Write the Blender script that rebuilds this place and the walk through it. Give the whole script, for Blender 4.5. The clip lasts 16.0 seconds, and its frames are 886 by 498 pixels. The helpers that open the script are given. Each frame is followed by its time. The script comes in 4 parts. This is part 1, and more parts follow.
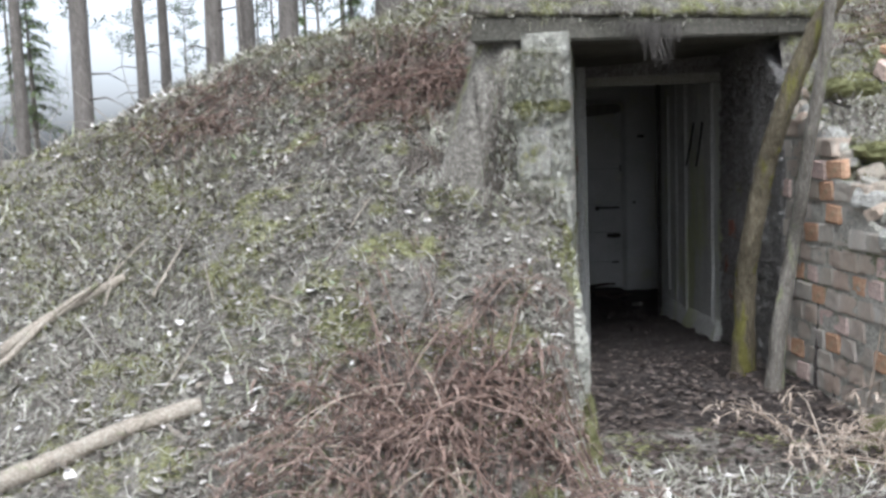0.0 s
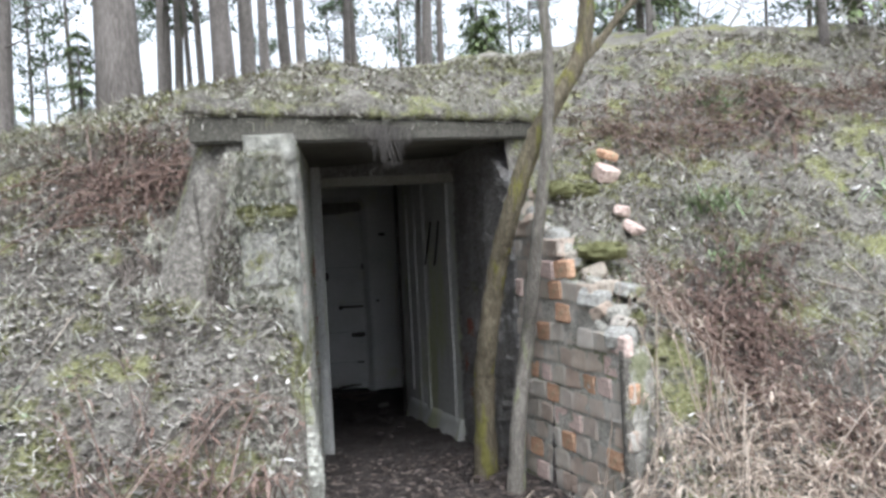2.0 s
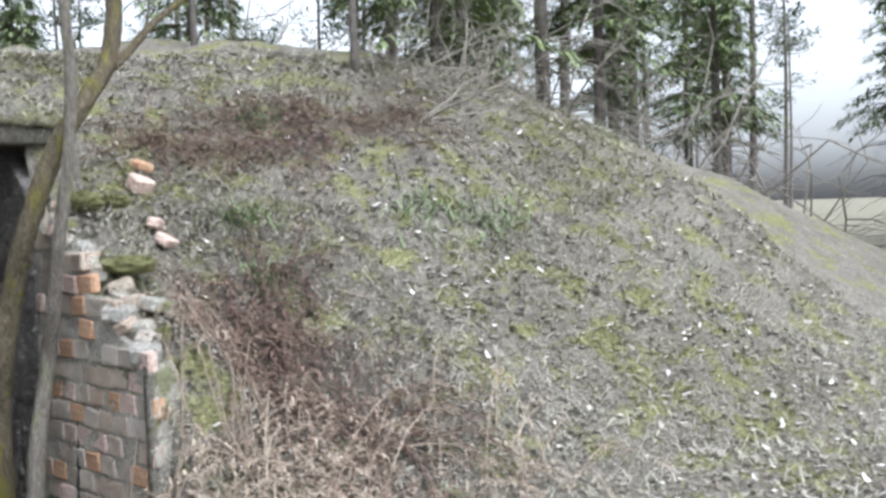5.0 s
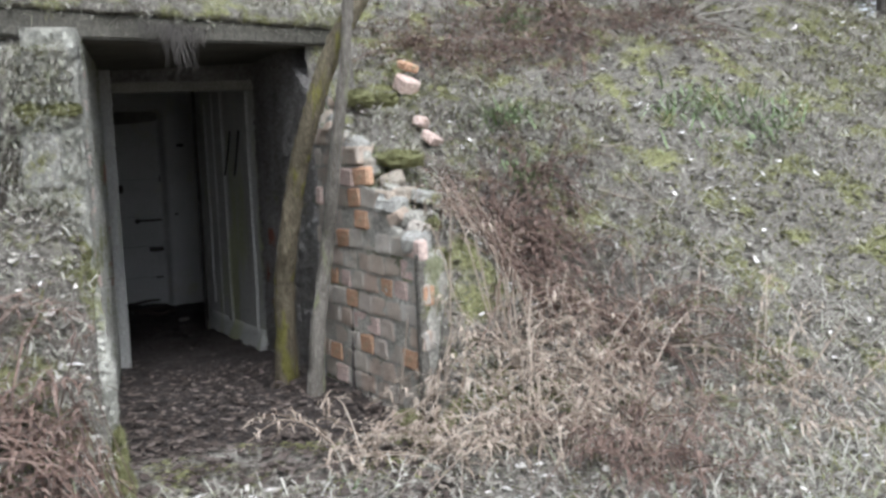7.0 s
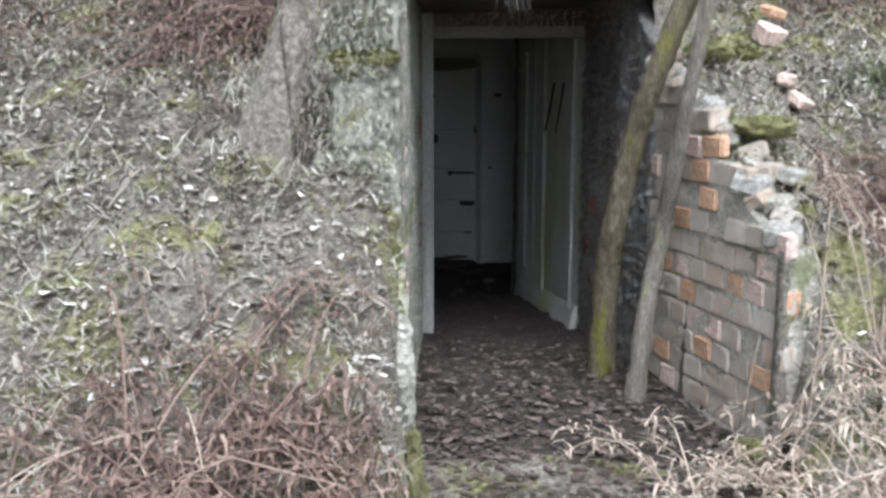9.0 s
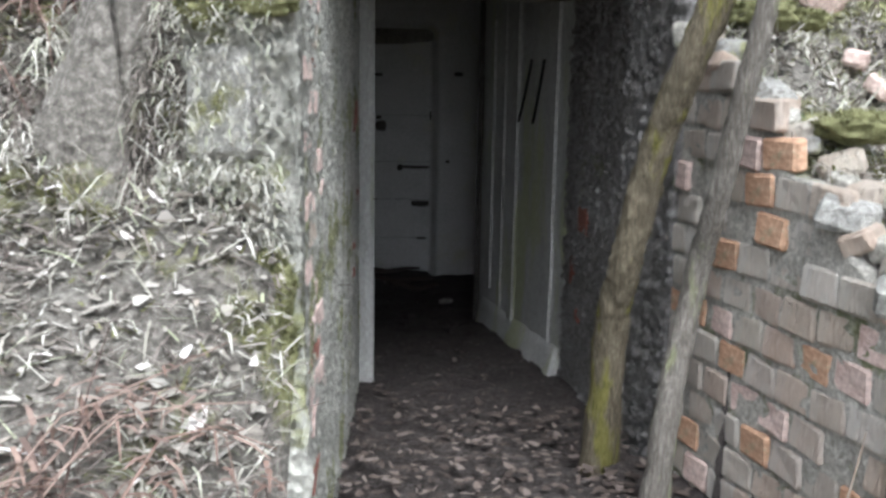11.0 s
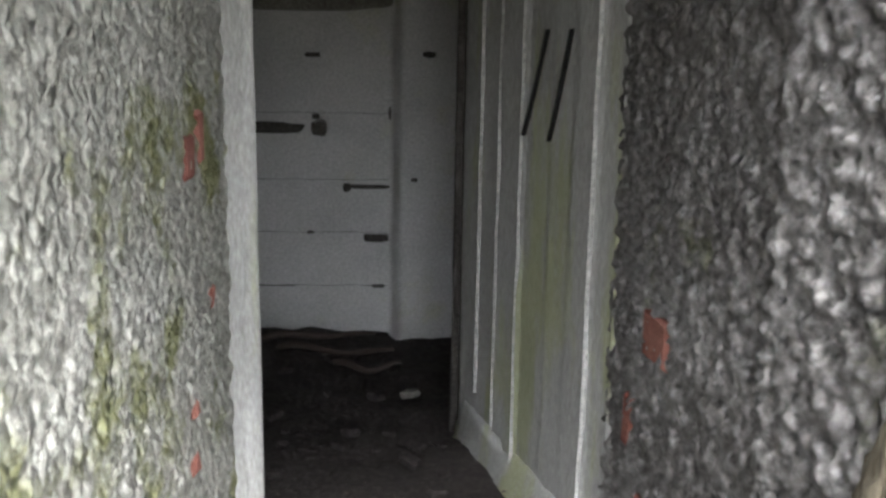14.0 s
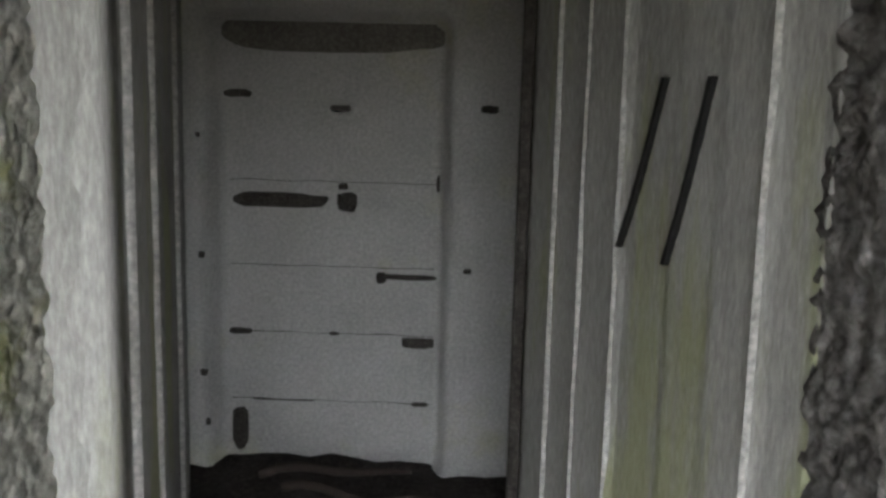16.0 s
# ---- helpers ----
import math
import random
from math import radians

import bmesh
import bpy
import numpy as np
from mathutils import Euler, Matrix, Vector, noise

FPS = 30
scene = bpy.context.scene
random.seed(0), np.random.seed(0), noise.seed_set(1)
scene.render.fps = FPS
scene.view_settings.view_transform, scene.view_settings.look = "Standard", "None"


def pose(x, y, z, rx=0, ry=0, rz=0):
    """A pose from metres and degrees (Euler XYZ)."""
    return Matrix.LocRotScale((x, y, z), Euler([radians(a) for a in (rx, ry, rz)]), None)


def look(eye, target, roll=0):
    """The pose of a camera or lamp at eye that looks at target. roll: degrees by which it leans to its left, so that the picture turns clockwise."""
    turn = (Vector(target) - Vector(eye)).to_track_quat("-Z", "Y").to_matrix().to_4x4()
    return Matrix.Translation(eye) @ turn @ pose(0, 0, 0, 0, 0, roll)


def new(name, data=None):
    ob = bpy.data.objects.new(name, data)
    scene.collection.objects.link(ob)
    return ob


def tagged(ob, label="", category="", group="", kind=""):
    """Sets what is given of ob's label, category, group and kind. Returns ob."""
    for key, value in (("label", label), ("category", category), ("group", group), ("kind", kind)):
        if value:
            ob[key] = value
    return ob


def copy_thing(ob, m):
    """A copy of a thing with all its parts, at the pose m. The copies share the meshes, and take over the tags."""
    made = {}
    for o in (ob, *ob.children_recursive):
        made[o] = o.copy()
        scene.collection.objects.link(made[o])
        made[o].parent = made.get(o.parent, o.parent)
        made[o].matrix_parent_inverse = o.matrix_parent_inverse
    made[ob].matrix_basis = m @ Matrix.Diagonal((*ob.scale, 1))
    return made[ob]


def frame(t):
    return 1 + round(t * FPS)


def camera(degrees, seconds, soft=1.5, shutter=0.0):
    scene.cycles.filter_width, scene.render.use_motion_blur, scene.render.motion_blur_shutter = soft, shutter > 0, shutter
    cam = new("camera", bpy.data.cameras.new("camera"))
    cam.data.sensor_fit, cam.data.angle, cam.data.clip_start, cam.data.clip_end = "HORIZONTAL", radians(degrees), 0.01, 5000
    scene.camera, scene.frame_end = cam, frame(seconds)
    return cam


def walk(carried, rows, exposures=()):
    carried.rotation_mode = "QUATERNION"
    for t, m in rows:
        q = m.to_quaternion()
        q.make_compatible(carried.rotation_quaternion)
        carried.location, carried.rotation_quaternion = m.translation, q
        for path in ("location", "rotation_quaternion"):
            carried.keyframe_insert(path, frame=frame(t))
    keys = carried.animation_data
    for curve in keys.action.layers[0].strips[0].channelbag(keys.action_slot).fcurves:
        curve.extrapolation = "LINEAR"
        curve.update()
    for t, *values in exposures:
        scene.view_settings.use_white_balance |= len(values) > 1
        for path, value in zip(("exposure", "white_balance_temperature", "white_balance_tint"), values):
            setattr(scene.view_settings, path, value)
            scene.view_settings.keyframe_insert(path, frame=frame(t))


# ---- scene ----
cam = camera(50.7, 16.0, 3.0)
ROWS = [
    (0.0, 0.004, -0.165, 1.589, 8.946, -6.544, 2.194),
    (0.5, 0.007, -0.100, 1.607, 6.919, -4.350, 2.432),
    (1.0, 0.056, 0.021, 1.627, 2.947, -3.062, 2.316),
    (1.5, 0.087, 0.079, 1.639, -1.233, -2.194, 2.704),
    (2.0, 0.109, 0.097, 1.645, -6.145, -1.561, 2.857),
    (2.5, 0.121, 0.066, 1.653, -10.495, -1.124, 2.585),
    (3.0, 0.138, 0.005, 1.664, -15.331, -0.558, 2.102),
    (3.5, 0.154, -0.058, 1.684, -19.492, -0.501, 2.343),
    (4.0, 0.219, -0.064, 1.721, -23.105, -0.765, 2.204),
    (4.2, 0.239, -0.073, 1.730, -25.740, -0.834, 2.357),
    (5.25, 0.248, -0.061, 1.665, -33.000, -2.689, 1.799),
    (6.3, 0.258, -0.049, 1.601, -28.328, -4.544, 1.241),
    (6.5, 0.232, -0.023, 1.597, -26.550, -5.720, 1.040),
    (7.0, 0.145, 0.015, 1.569, -17.760, -6.880, 1.960),
    (7.5, 0.023, 0.073, 1.558, -9.280, -7.780, 1.900),
    (8.0, -0.008, 0.207, 1.549, -4.320, -8.470, 1.520),
    (8.5, 0.056, 0.493, 1.586, -0.480, -6.890, 1.480),
    (9.0, 0.129, 0.818, 1.619, 0.920, -9.680, 0.010),
    (9.5, 0.116, 1.160, 1.611, -1.580, -9.080, -0.840),
    (12.0, 0.240, 3.052, 1.585, -1.560, -14.970, -1.130),
    (12.5, 0.268, 3.438, 1.575, -0.060, -17.050, -1.880),
    (13.0, 0.234, 3.818, 1.584, -3.520, -14.350, 1.800),
    (13.5, 0.251, 4.112, 1.571, -3.220, -15.370, 0.220),
    (14.0, 0.336, 4.481, 1.599, -2.620, -12.070, -1.000),
    (14.5, 0.387, 4.787, 1.599, -1.070, -12.590, -0.870),
    (15.0, 0.368, 5.134, 1.612, -1.080, -10.010, 0.100),
    (15.5, 0.406, 5.438, 1.600, 0.400, -9.740, 0.560),
    (16.0, 0.462, 5.698, 1.622, 2.380, -9.340, -1.400),
]
# the clip's camera opens up as it goes into the dark
EXPOSURES = [(0.0, 1.15, 5800, 9), (1.5, 1.36, 5800, 9), (4.0, 1.33, 5850, 9), (6.5, 1.05, 5850, 9), (7.5, 1.18, 5800, 9), (8.5, 1.44, 5750, 9), (9.5, 1.48, 5800, 9), (12.0, 2.0, 5850, 9), (13.0, 2.75, 5950, 9), (14.0, 3.3, 6100, 9), (15.0, 3.35, 6100, 9), (15.5, 3.9, 6150, 8), (16.0, 3.65, 6200, 8)]
walk(cam, [(t, pose(x, y, z, 90 + pitch, roll, yaw)) for t, x, y, z, yaw, pitch, roll in ROWS], EXPOSURES)

# ---- world, sun, exposure ----
world = bpy.data.worlds.new("sky")
scene.world = world
world.use_nodes = True
wn, wl = world.node_tree.nodes, world.node_tree.links
sky = wn.new("ShaderNodeTexSky")
sky.sky_type, sky.sun_disc = "NISHITA", False
sky.sun_elevation, sky.sun_rotation = radians(56), radians(167)
sky.air_density, sky.dust_density = 1.0, 4.0
pale = wn.new("ShaderNodeHueSaturation")
pale.inputs["Saturation"].default_value = 0.12
wl.new(sky.outputs[0], pale.inputs["Color"])
wl.new(pale.outputs[0], wn["Background"].inputs["Color"])
wn["Background"].inputs["Strength"].default_value = 0.15
sun_data = bpy.data.lights.new("sun", "SUN")
sun_data.energy, sun_data.angle, sun_data.color = 1.5, radians(35), (1.0, 0.97, 0.92)
sun = new("sun", sun_data)
sun.matrix_world = look((0, 0, 30), (-4.5, 20, 0))

# ---- materials ----


def mat(name, colors, scale=6.0, rough=0.9, bump=0.4, bump_scale=None, fine=60.0, mix=0.35, metal=0.0, moss=None, moss_scale=2.5, moss_amount=0.5, island=None, stretch=(1, 1, 1), random_mix=0.0, depth=0.02, pits=0.0, lime=None):
    """A procedural surface: broad patches and fine grain of colours, relief, moss stains, variation by piece."""
    m = bpy.data.materials.new(name)
    m.use_nodes = True
    n, l = m.node_tree.nodes, m.node_tree.links
    bsdf = n["Principled BSDF"]
    bsdf.inputs["Roughness"].default_value, bsdf.inputs["Metallic"].default_value = rough, metal
    bsdf.inputs["Specular IOR Level"].default_value = 0.25
    geo = n.new("ShaderNodeTexCoord")
    mp = n.new("ShaderNodeMapping")
    mp.inputs["Scale"].default_value = stretch
    l.new(geo.outputs["Object"], mp.inputs["Vector"])

    def noise_tex(s, detail=5.0, r=0.6):
        t = n.new("ShaderNodeTexNoise")
        t.inputs["Scale"].default_value, t.inputs["Detail"].default_value, t.inputs["Roughness"].default_value = s, detail, r
        l.new(mp.outputs[0], t.inputs["Vector"])
        return t

    def ramp(fac, cols, lo=0.25, hi=0.75):
        r = n.new("ShaderNodeValToRGB")
        els = r.color_ramp.elements
        while len(els) < len(cols):
            els.new(0.5)
        for i, c in enumerate(cols):
            els[i].position = lo + (hi - lo) * i / max(1, len(cols) - 1)
            els[i].color = (*c, 1)
        l.new(fac, r.inputs[0])
        return r.outputs[0]

    def blend(fac, a, b, kind="MIX"):
        x = n.new("ShaderNodeMix")
        x.data_type, x.blend_type = "RGBA", kind
        if isinstance(fac, float):
            x.inputs[0].default_value = fac
        else:
            l.new(fac, x.inputs[0])
        l.new(a, x.inputs[6])
        l.new(b, x.inputs[7])
        return x.outputs[2]

    broad, grain = noise_tex(scale), noise_tex(fine, 4.0, 0.7)
    col = ramp(broad.outputs["Fac"], colors)
    dark = [tuple(v * 0.35 for v in c) for c in colors]
    light = [tuple(min(1, v * 1.6) for v in c) for c in colors]
    col = blend(mix, col, ramp(grain.outputs["Fac"], [dark[0], colors[len(colors) // 2], light[-1]], 0.3, 0.7))
    if island:
        src = n.new("ShaderNodeNewGeometry").outputs["Random Per Island"] if island == "island" else n.new("ShaderNodeObjectInfo").outputs["Random"]
        col = blend(random_mix, col, ramp(src, colors, 0.02, 0.98))
    if moss:
        spot = noise_tex(moss_scale, 6.0, 0.65)
        f = n.new("ShaderNodeMapRange")
        f.inputs[1].default_value, f.inputs[2].default_value = 0.72 - 0.35 * moss_amount, 0.80 - 0.35 * moss_amount
        l.new(spot.outputs["Fac"], f.inputs[0])
        col = blend(f.outputs[0], col, ramp(grain.outputs["Fac"], moss, 0.3, 0.7))
    if lime:
        tone, size, edge = lime
        patch = noise_tex(size, 7.0, 0.68)
        g = n.new("ShaderNodeMapRange")
        g.inputs[1].default_value, g.inputs[2].default_value = edge, edge + 0.06
        l.new(patch.outputs["Fac"], g.inputs[0])
        col = blend(g.outputs[0], col, ramp(grain.outputs["Fac"], tone, 0.3, 0.7))
    l.new(col, bsdf.inputs["Base Color"])
    if bump:
        b1 = n.new("ShaderNodeBump")
        b1.inputs["Strength"].default_value, b1.inputs["Distance"].default_value = bump, depth
        rough_relief = noise_tex(bump_scale or fine * 0.5, 8.0, 0.7)
        l.new(rough_relief.outputs["Fac"], b1.inputs["Height"])
        if pits:
            cells = n.new("ShaderNodeTexVoronoi")
            cells.inputs["Scale"].default_value = pits
            warp = n.new("ShaderNodeMix")
            warp.data_type = "VECTOR"
            warp.inputs[0].default_value = 0.03
            l.new(mp.outputs[0], warp.inputs[4])
            l.new(rough_relief.outputs["Color"], warp.inputs[5])
            l.new(warp.outputs[1], cells.inputs["Vector"])
            b2 = n.new("ShaderNodeBump")
            b2.inputs["Strength"].default_value, b2.inputs["Distance"].default_value = 0.6, 0.018
            l.new(cells.outputs["Distance"], b2.inputs["Height"])
            l.new(b1.outputs[0], b2.inputs["Normal"])
            l.new(b2.outputs[0], bsdf.inputs["Normal"])
        else:
            l.new(b1.outputs[0], bsdf.inputs["Normal"])
    return m


MOSS = [(0.085, 0.085, 0.038), (0.205, 0.205, 0.095), (0.34, 0.335, 0.18)]
GREEN_STAIN = [(0.15, 0.155, 0.09), (0.24, 0.245, 0.15), (0.34, 0.34, 0.23)]
M_SOIL = mat("forest_soil", [(0.075, 0.066, 0.056), (0.185, 0.17, 0.148), (0.32, 0.30, 0.265)], 5, 0.95, 0.9, 22, 45, 0.55, moss=MOSS, moss_scale=3.2, moss_amount=0.6, depth=0.05)
# much darker than the forest soil; covers the passage and chamber floor
M_DIRT = mat("dark_dirt", [(0.019, 0.016, 0.015), (0.042, 0.035, 0.032), (0.075, 0.064, 0.060)], 4, 0.95, 0.9, 25, 50, 0.5, depth=0.04)
M_LITTER = mat("leaf_litter", [(0.075, 0.063, 0.052), (0.18, 0.16, 0.135), (0.30, 0.275, 0.24), (0.42, 0.40, 0.36), (0.22, 0.185, 0.15)], 8, 0.8, 0.0, island="island", random_mix=0.85)
# darker leaf colours, for the litter and sticks on the floor
M_LEAF_DARK = mat("dark_leaf", [(0.022, 0.016, 0.013), (0.05, 0.038, 0.032), (0.09, 0.070, 0.060), (0.15, 0.124, 0.11)], 8, 0.85, 0.0, island="island", random_mix=0.85)
M_PALE = mat("pale_leaf", [(0.55, 0.50, 0.46), (0.70, 0.66, 0.63), (0.82, 0.80, 0.78)], 8, 0.65, 0.0, island="island", random_mix=0.8)
M_STRAW = mat("dry_grass", [(0.19, 0.175, 0.14), (0.36, 0.34, 0.29), (0.52, 0.50, 0.45), (0.26, 0.28, 0.17)], 8, 0.8, 0.0, island="island", random_mix=0.85)
M_NEEDLE = mat("twig_litter", [(0.06, 0.05, 0.043), (0.16, 0.135, 0.117), (0.28, 0.245, 0.215)], 8, 0.85, 0.0, island="island", random_mix=0.85)
M_BRACKEN = mat("dead_bracken", [(0.045, 0.032, 0.028), (0.10, 0.066, 0.054), (0.18, 0.118, 0.094), (0.27, 0.20, 0.165), (0.075, 0.052, 0.044)], 8, 0.8, 0.0, island="island", random_mix=0.85)
M_BRACKEN_TAN = mat("pale_bracken", [(0.20, 0.15, 0.115), (0.34, 0.275, 0.22), (0.46, 0.39, 0.325)], 8, 0.8, 0.0, island="island", random_mix=0.85)
M_MOSS = mat("moss", MOSS, 14, 0.95, 0.8, 90, 120, 0.5, island="island", random_mix=0.3)
M_GREEN = mat("green_herb", [(0.10, 0.15, 0.06), (0.19, 0.26, 0.12), (0.34, 0.40, 0.27)], 8, 0.6, 0.0, island="island", random_mix=0.8)
M_CONCRETE = mat("weathered_concrete", [(0.13, 0.125, 0.11), (0.24, 0.23, 0.20), (0.34, 0.325, 0.29)], 3, 0.9, 0.5, 30, 70, 0.4, moss=MOSS, moss_scale=3.0, moss_amount=0.25)
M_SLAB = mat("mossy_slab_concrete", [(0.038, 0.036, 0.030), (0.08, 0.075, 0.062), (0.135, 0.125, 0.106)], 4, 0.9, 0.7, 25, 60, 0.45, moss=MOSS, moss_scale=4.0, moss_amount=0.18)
M_CAST = mat("roughcast_render", [(0.27, 0.265, 0.225), (0.45, 0.44, 0.385), (0.64, 0.625, 0.58)], 3.2, 0.95, 1.0, 55, 42, 0.36, moss=[(0.17, 0.175, 0.085), (0.27, 0.275, 0.14), (0.37, 0.37, 0.22)], moss_scale=2.6, moss_amount=0.55, depth=0.05, pits=42, lime=([(0.5, 0.5, 0.48), (0.66, 0.66, 0.64), (0.78, 0.78, 0.76)], 2.2, 0.62))
# darker copy of the roughcast: the right wall's shade is in its colour
M_CAST_DARK = mat("shaded_roughcast_render", [(0.08, 0.07, 0.066), (0.18, 0.166, 0.157), (0.31, 0.293, 0.28), (0.43, 0.42, 0.41)], 2.6, 0.95, 1.0, 48, 38, 0.38, moss=GREEN_STAIN, moss_scale=2.2, moss_amount=0.35, depth=0.06, pits=34, lime=([(0.34, 0.34, 0.33), (0.5, 0.5, 0.5), (0.62, 0.62, 0.63)], 2.4, 0.63))
M_PANEL = mat("board_marked_concrete", [(0.27, 0.266, 0.25), (0.355, 0.35, 0.33), (0.44, 0.435, 0.415)], 2.5, 0.85, 0.35, 30, 90, 0.35, moss=[(0.28, 0.29, 0.18), (0.35, 0.36, 0.23), (0.42, 0.425, 0.30)], moss_scale=1.6, moss_amount=0.55, stretch=(1.5, 1.5, 0.35))
M_WHITE = mat("whitewashed_wall", [(0.34, 0.336, 0.325), (0.46, 0.456, 0.445), (0.54, 0.536, 0.53)], 1.8, 0.85, 0.25, 40, 70, 0.28, moss=[(0.35, 0.345, 0.27), (0.45, 0.445, 0.36), (0.52, 0.515, 0.43)], moss_scale=1.4, moss_amount=0.45)
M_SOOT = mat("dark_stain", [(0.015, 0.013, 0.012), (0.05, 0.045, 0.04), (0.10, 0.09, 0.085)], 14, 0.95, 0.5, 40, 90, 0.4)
M_SPRAY = mat("black_spray_paint", [(0.008, 0.008, 0.008), (0.014, 0.014, 0.014), (0.022, 0.022, 0.022)], 9, 0.6, 0.1)
M_BRICK = mat("weathered_brick", [(0.52, 0.38, 0.30), (0.62, 0.57, 0.50), (0.70, 0.66, 0.61), (0.54, 0.49, 0.41), (0.60, 0.45, 0.35), (0.72, 0.67, 0.62), (0.50, 0.45, 0.39)], 11, 0.92, 1.0, 40, 45, 0.5, moss=[(0.22, 0.21, 0.10), (0.33, 0.32, 0.17), (0.42, 0.41, 0.26)], moss_scale=5, moss_amount=0.2, island="object", random_mix=0.6, depth=0.05, stretch=(1.6, 1.6, 0.45))
M_BRICK_RED = mat("bare_red_brick", [(0.13, 0.05, 0.04), (0.22, 0.085, 0.065), (0.32, 0.16, 0.12)], 12, 0.9, 0.7, 40, 70, 0.45, island="object", random_mix=0.4)
M_BRICK_ORANGE = mat("orange_brick", [(0.38, 0.21, 0.13), (0.46, 0.28, 0.18), (0.50, 0.36, 0.26)], 14, 0.9, 0.8, 40, 45, 0.5, moss=GREEN_STAIN, moss_scale=9, moss_amount=0.4)
M_BRICK_PINK = mat("pink_brick", [(0.46, 0.32, 0.27), (0.55, 0.42, 0.37), (0.64, 0.53, 0.48)], 14, 0.9, 0.8, 40, 45, 0.45, moss=GREEN_STAIN, moss_scale=9, moss_amount=0.3)
M_MORTAR = mat("old_mortar", [(0.28, 0.26, 0.22), (0.48, 0.455, 0.40), (0.64, 0.61, 0.56)], 8, 0.95, 1.0, 45, 50, 0.5, moss=GREEN_STAIN, moss_scale=4, moss_amount=0.5, depth=0.04)
M_PLASTER = mat("pale_plaster", [(0.24, 0.23, 0.21), (0.37, 0.36, 0.33), (0.48, 0.465, 0.44)], 6, 0.9, 0.9, 30, 40, 0.5, moss=MOSS, moss_scale=5, moss_amount=0.5, depth=0.04)
M_BARK = mat("mossy_bark", [(0.06, 0.048, 0.032), (0.15, 0.125, 0.085), (0.24, 0.21, 0.15)], 9, 0.95, 1.0, 30, 40, 0.5, moss=[(0.10, 0.095, 0.025), (0.19, 0.175, 0.05), (0.27, 0.245, 0.09)], moss_scale=4, moss_amount=0.5, stretch=(3, 3, 0.5), depth=0.03)
M_BARK_GREY = mat("grey_bark", [(0.09, 0.08, 0.065), (0.19, 0.17, 0.145), (0.30, 0.28, 0.25)], 9, 0.95, 1.0, 30, 40, 0.5, moss=GREEN_STAIN, moss_scale=4, moss_amount=0.45, stretch=(3, 3, 0.5), depth=0.03)
M_PINE = mat("pine_bark", [(0.09, 0.08, 0.072), (0.17, 0.152, 0.138), (0.26, 0.235, 0.215)], 5, 0.95, 1.0, 12, 25, 0.4, stretch=(3, 3, 0.6), depth=0.04)
M_PINE_NEEDLE = mat("pine_needles", [(0.06, 0.085, 0.045), (0.09, 0.125, 0.065), (0.13, 0.17, 0.10)], 3, 0.7, 0.0, island="island", random_mix=0.7)
M_SPRUCE = mat("spruce_needles", [(0.10, 0.135, 0.055), (0.16, 0.205, 0.09), (0.23, 0.28, 0.145)], 3, 0.7, 0.0, island="island", random_mix=0.7)
M_DEADTWIG = mat("dead_twigs", [(0.15, 0.135, 0.115), (0.25, 0.23, 0.20), (0.35, 0.33, 0.30)], 6, 0.9, 0.0, island="island", random_mix=0.6)
M_LOG = mat("bleached_wood", [(0.20, 0.165, 0.13), (0.33, 0.285, 0.235), (0.46, 0.42, 0.36)], 6, 0.9, 0.8, 30, 50, 0.4, moss=GREEN_STAIN, moss_scale=5, moss_amount=0.35, stretch=(2, 2, 2))
M_DARK_GREY = mat("dark_grey_surface", [(0.10, 0.095, 0.085), (0.16, 0.15, 0.135), (0.24, 0.23, 0.21)], 9, 0.9, 0.4, 40, 60, 0.4)
M_LIME = mat("lime_streak", [(0.340, 0.336, 0.315), (0.425, 0.416, 0.399), (0.493, 0.484, 0.468)], 12, 0.85, 0.4, 40, 60, 0.5)
M_RUST = mat("rusty_iron", [(0.05, 0.025, 0.016), (0.11, 0.05, 0.03), (0.17, 0.085, 0.05)], 12, 0.85, 0.6, 40, 60, 0.4, metal=0.3)

# ---- building helpers ----
rng = np.random.default_rng(7)


def add_mesh(name, verts, faces, material, parent=None, label="", smooth=False):
    me = bpy.data.meshes.new(name)
    me.from_pydata([tuple(v) for v in verts], [], [tuple(f) for f in faces])
    me.materials.append(material)
    if smooth:
        me.shade_smooth()
    ob = new(name, me)
    ob.parent = parent
    if label:
        ob["label"] = label
    return ob


def part(name, bm, material, parent=None, label="", smooth=False):
    bmesh.ops.recalc_face_normals(bm, faces=bm.faces)
    me = bpy.data.meshes.new(name)
    bm.to_mesh(me)
    bm.free()
    me.materials.append(material)
    if smooth:
        me.shade_smooth()
    ob = new(name, me)
    ob.parent = parent
    if label:
        ob["label"] = label
    return ob


def frame_between(p0, p1, z=0.0):
    """Local x from p0 to p1, local z up, the seen face towards local -y."""
    u = Vector((p1[0] - p0[0], p1[1] - p0[1], 0)).normalized()
    m = Matrix.Identity(4)
    m.col[0], m.col[1], m.col[2], m.col[3] = (*u, 0), (-u.y, u.x, 0, 0), (0, 0, 1, 0), (p0[0], p0[1], z, 1)
    return m


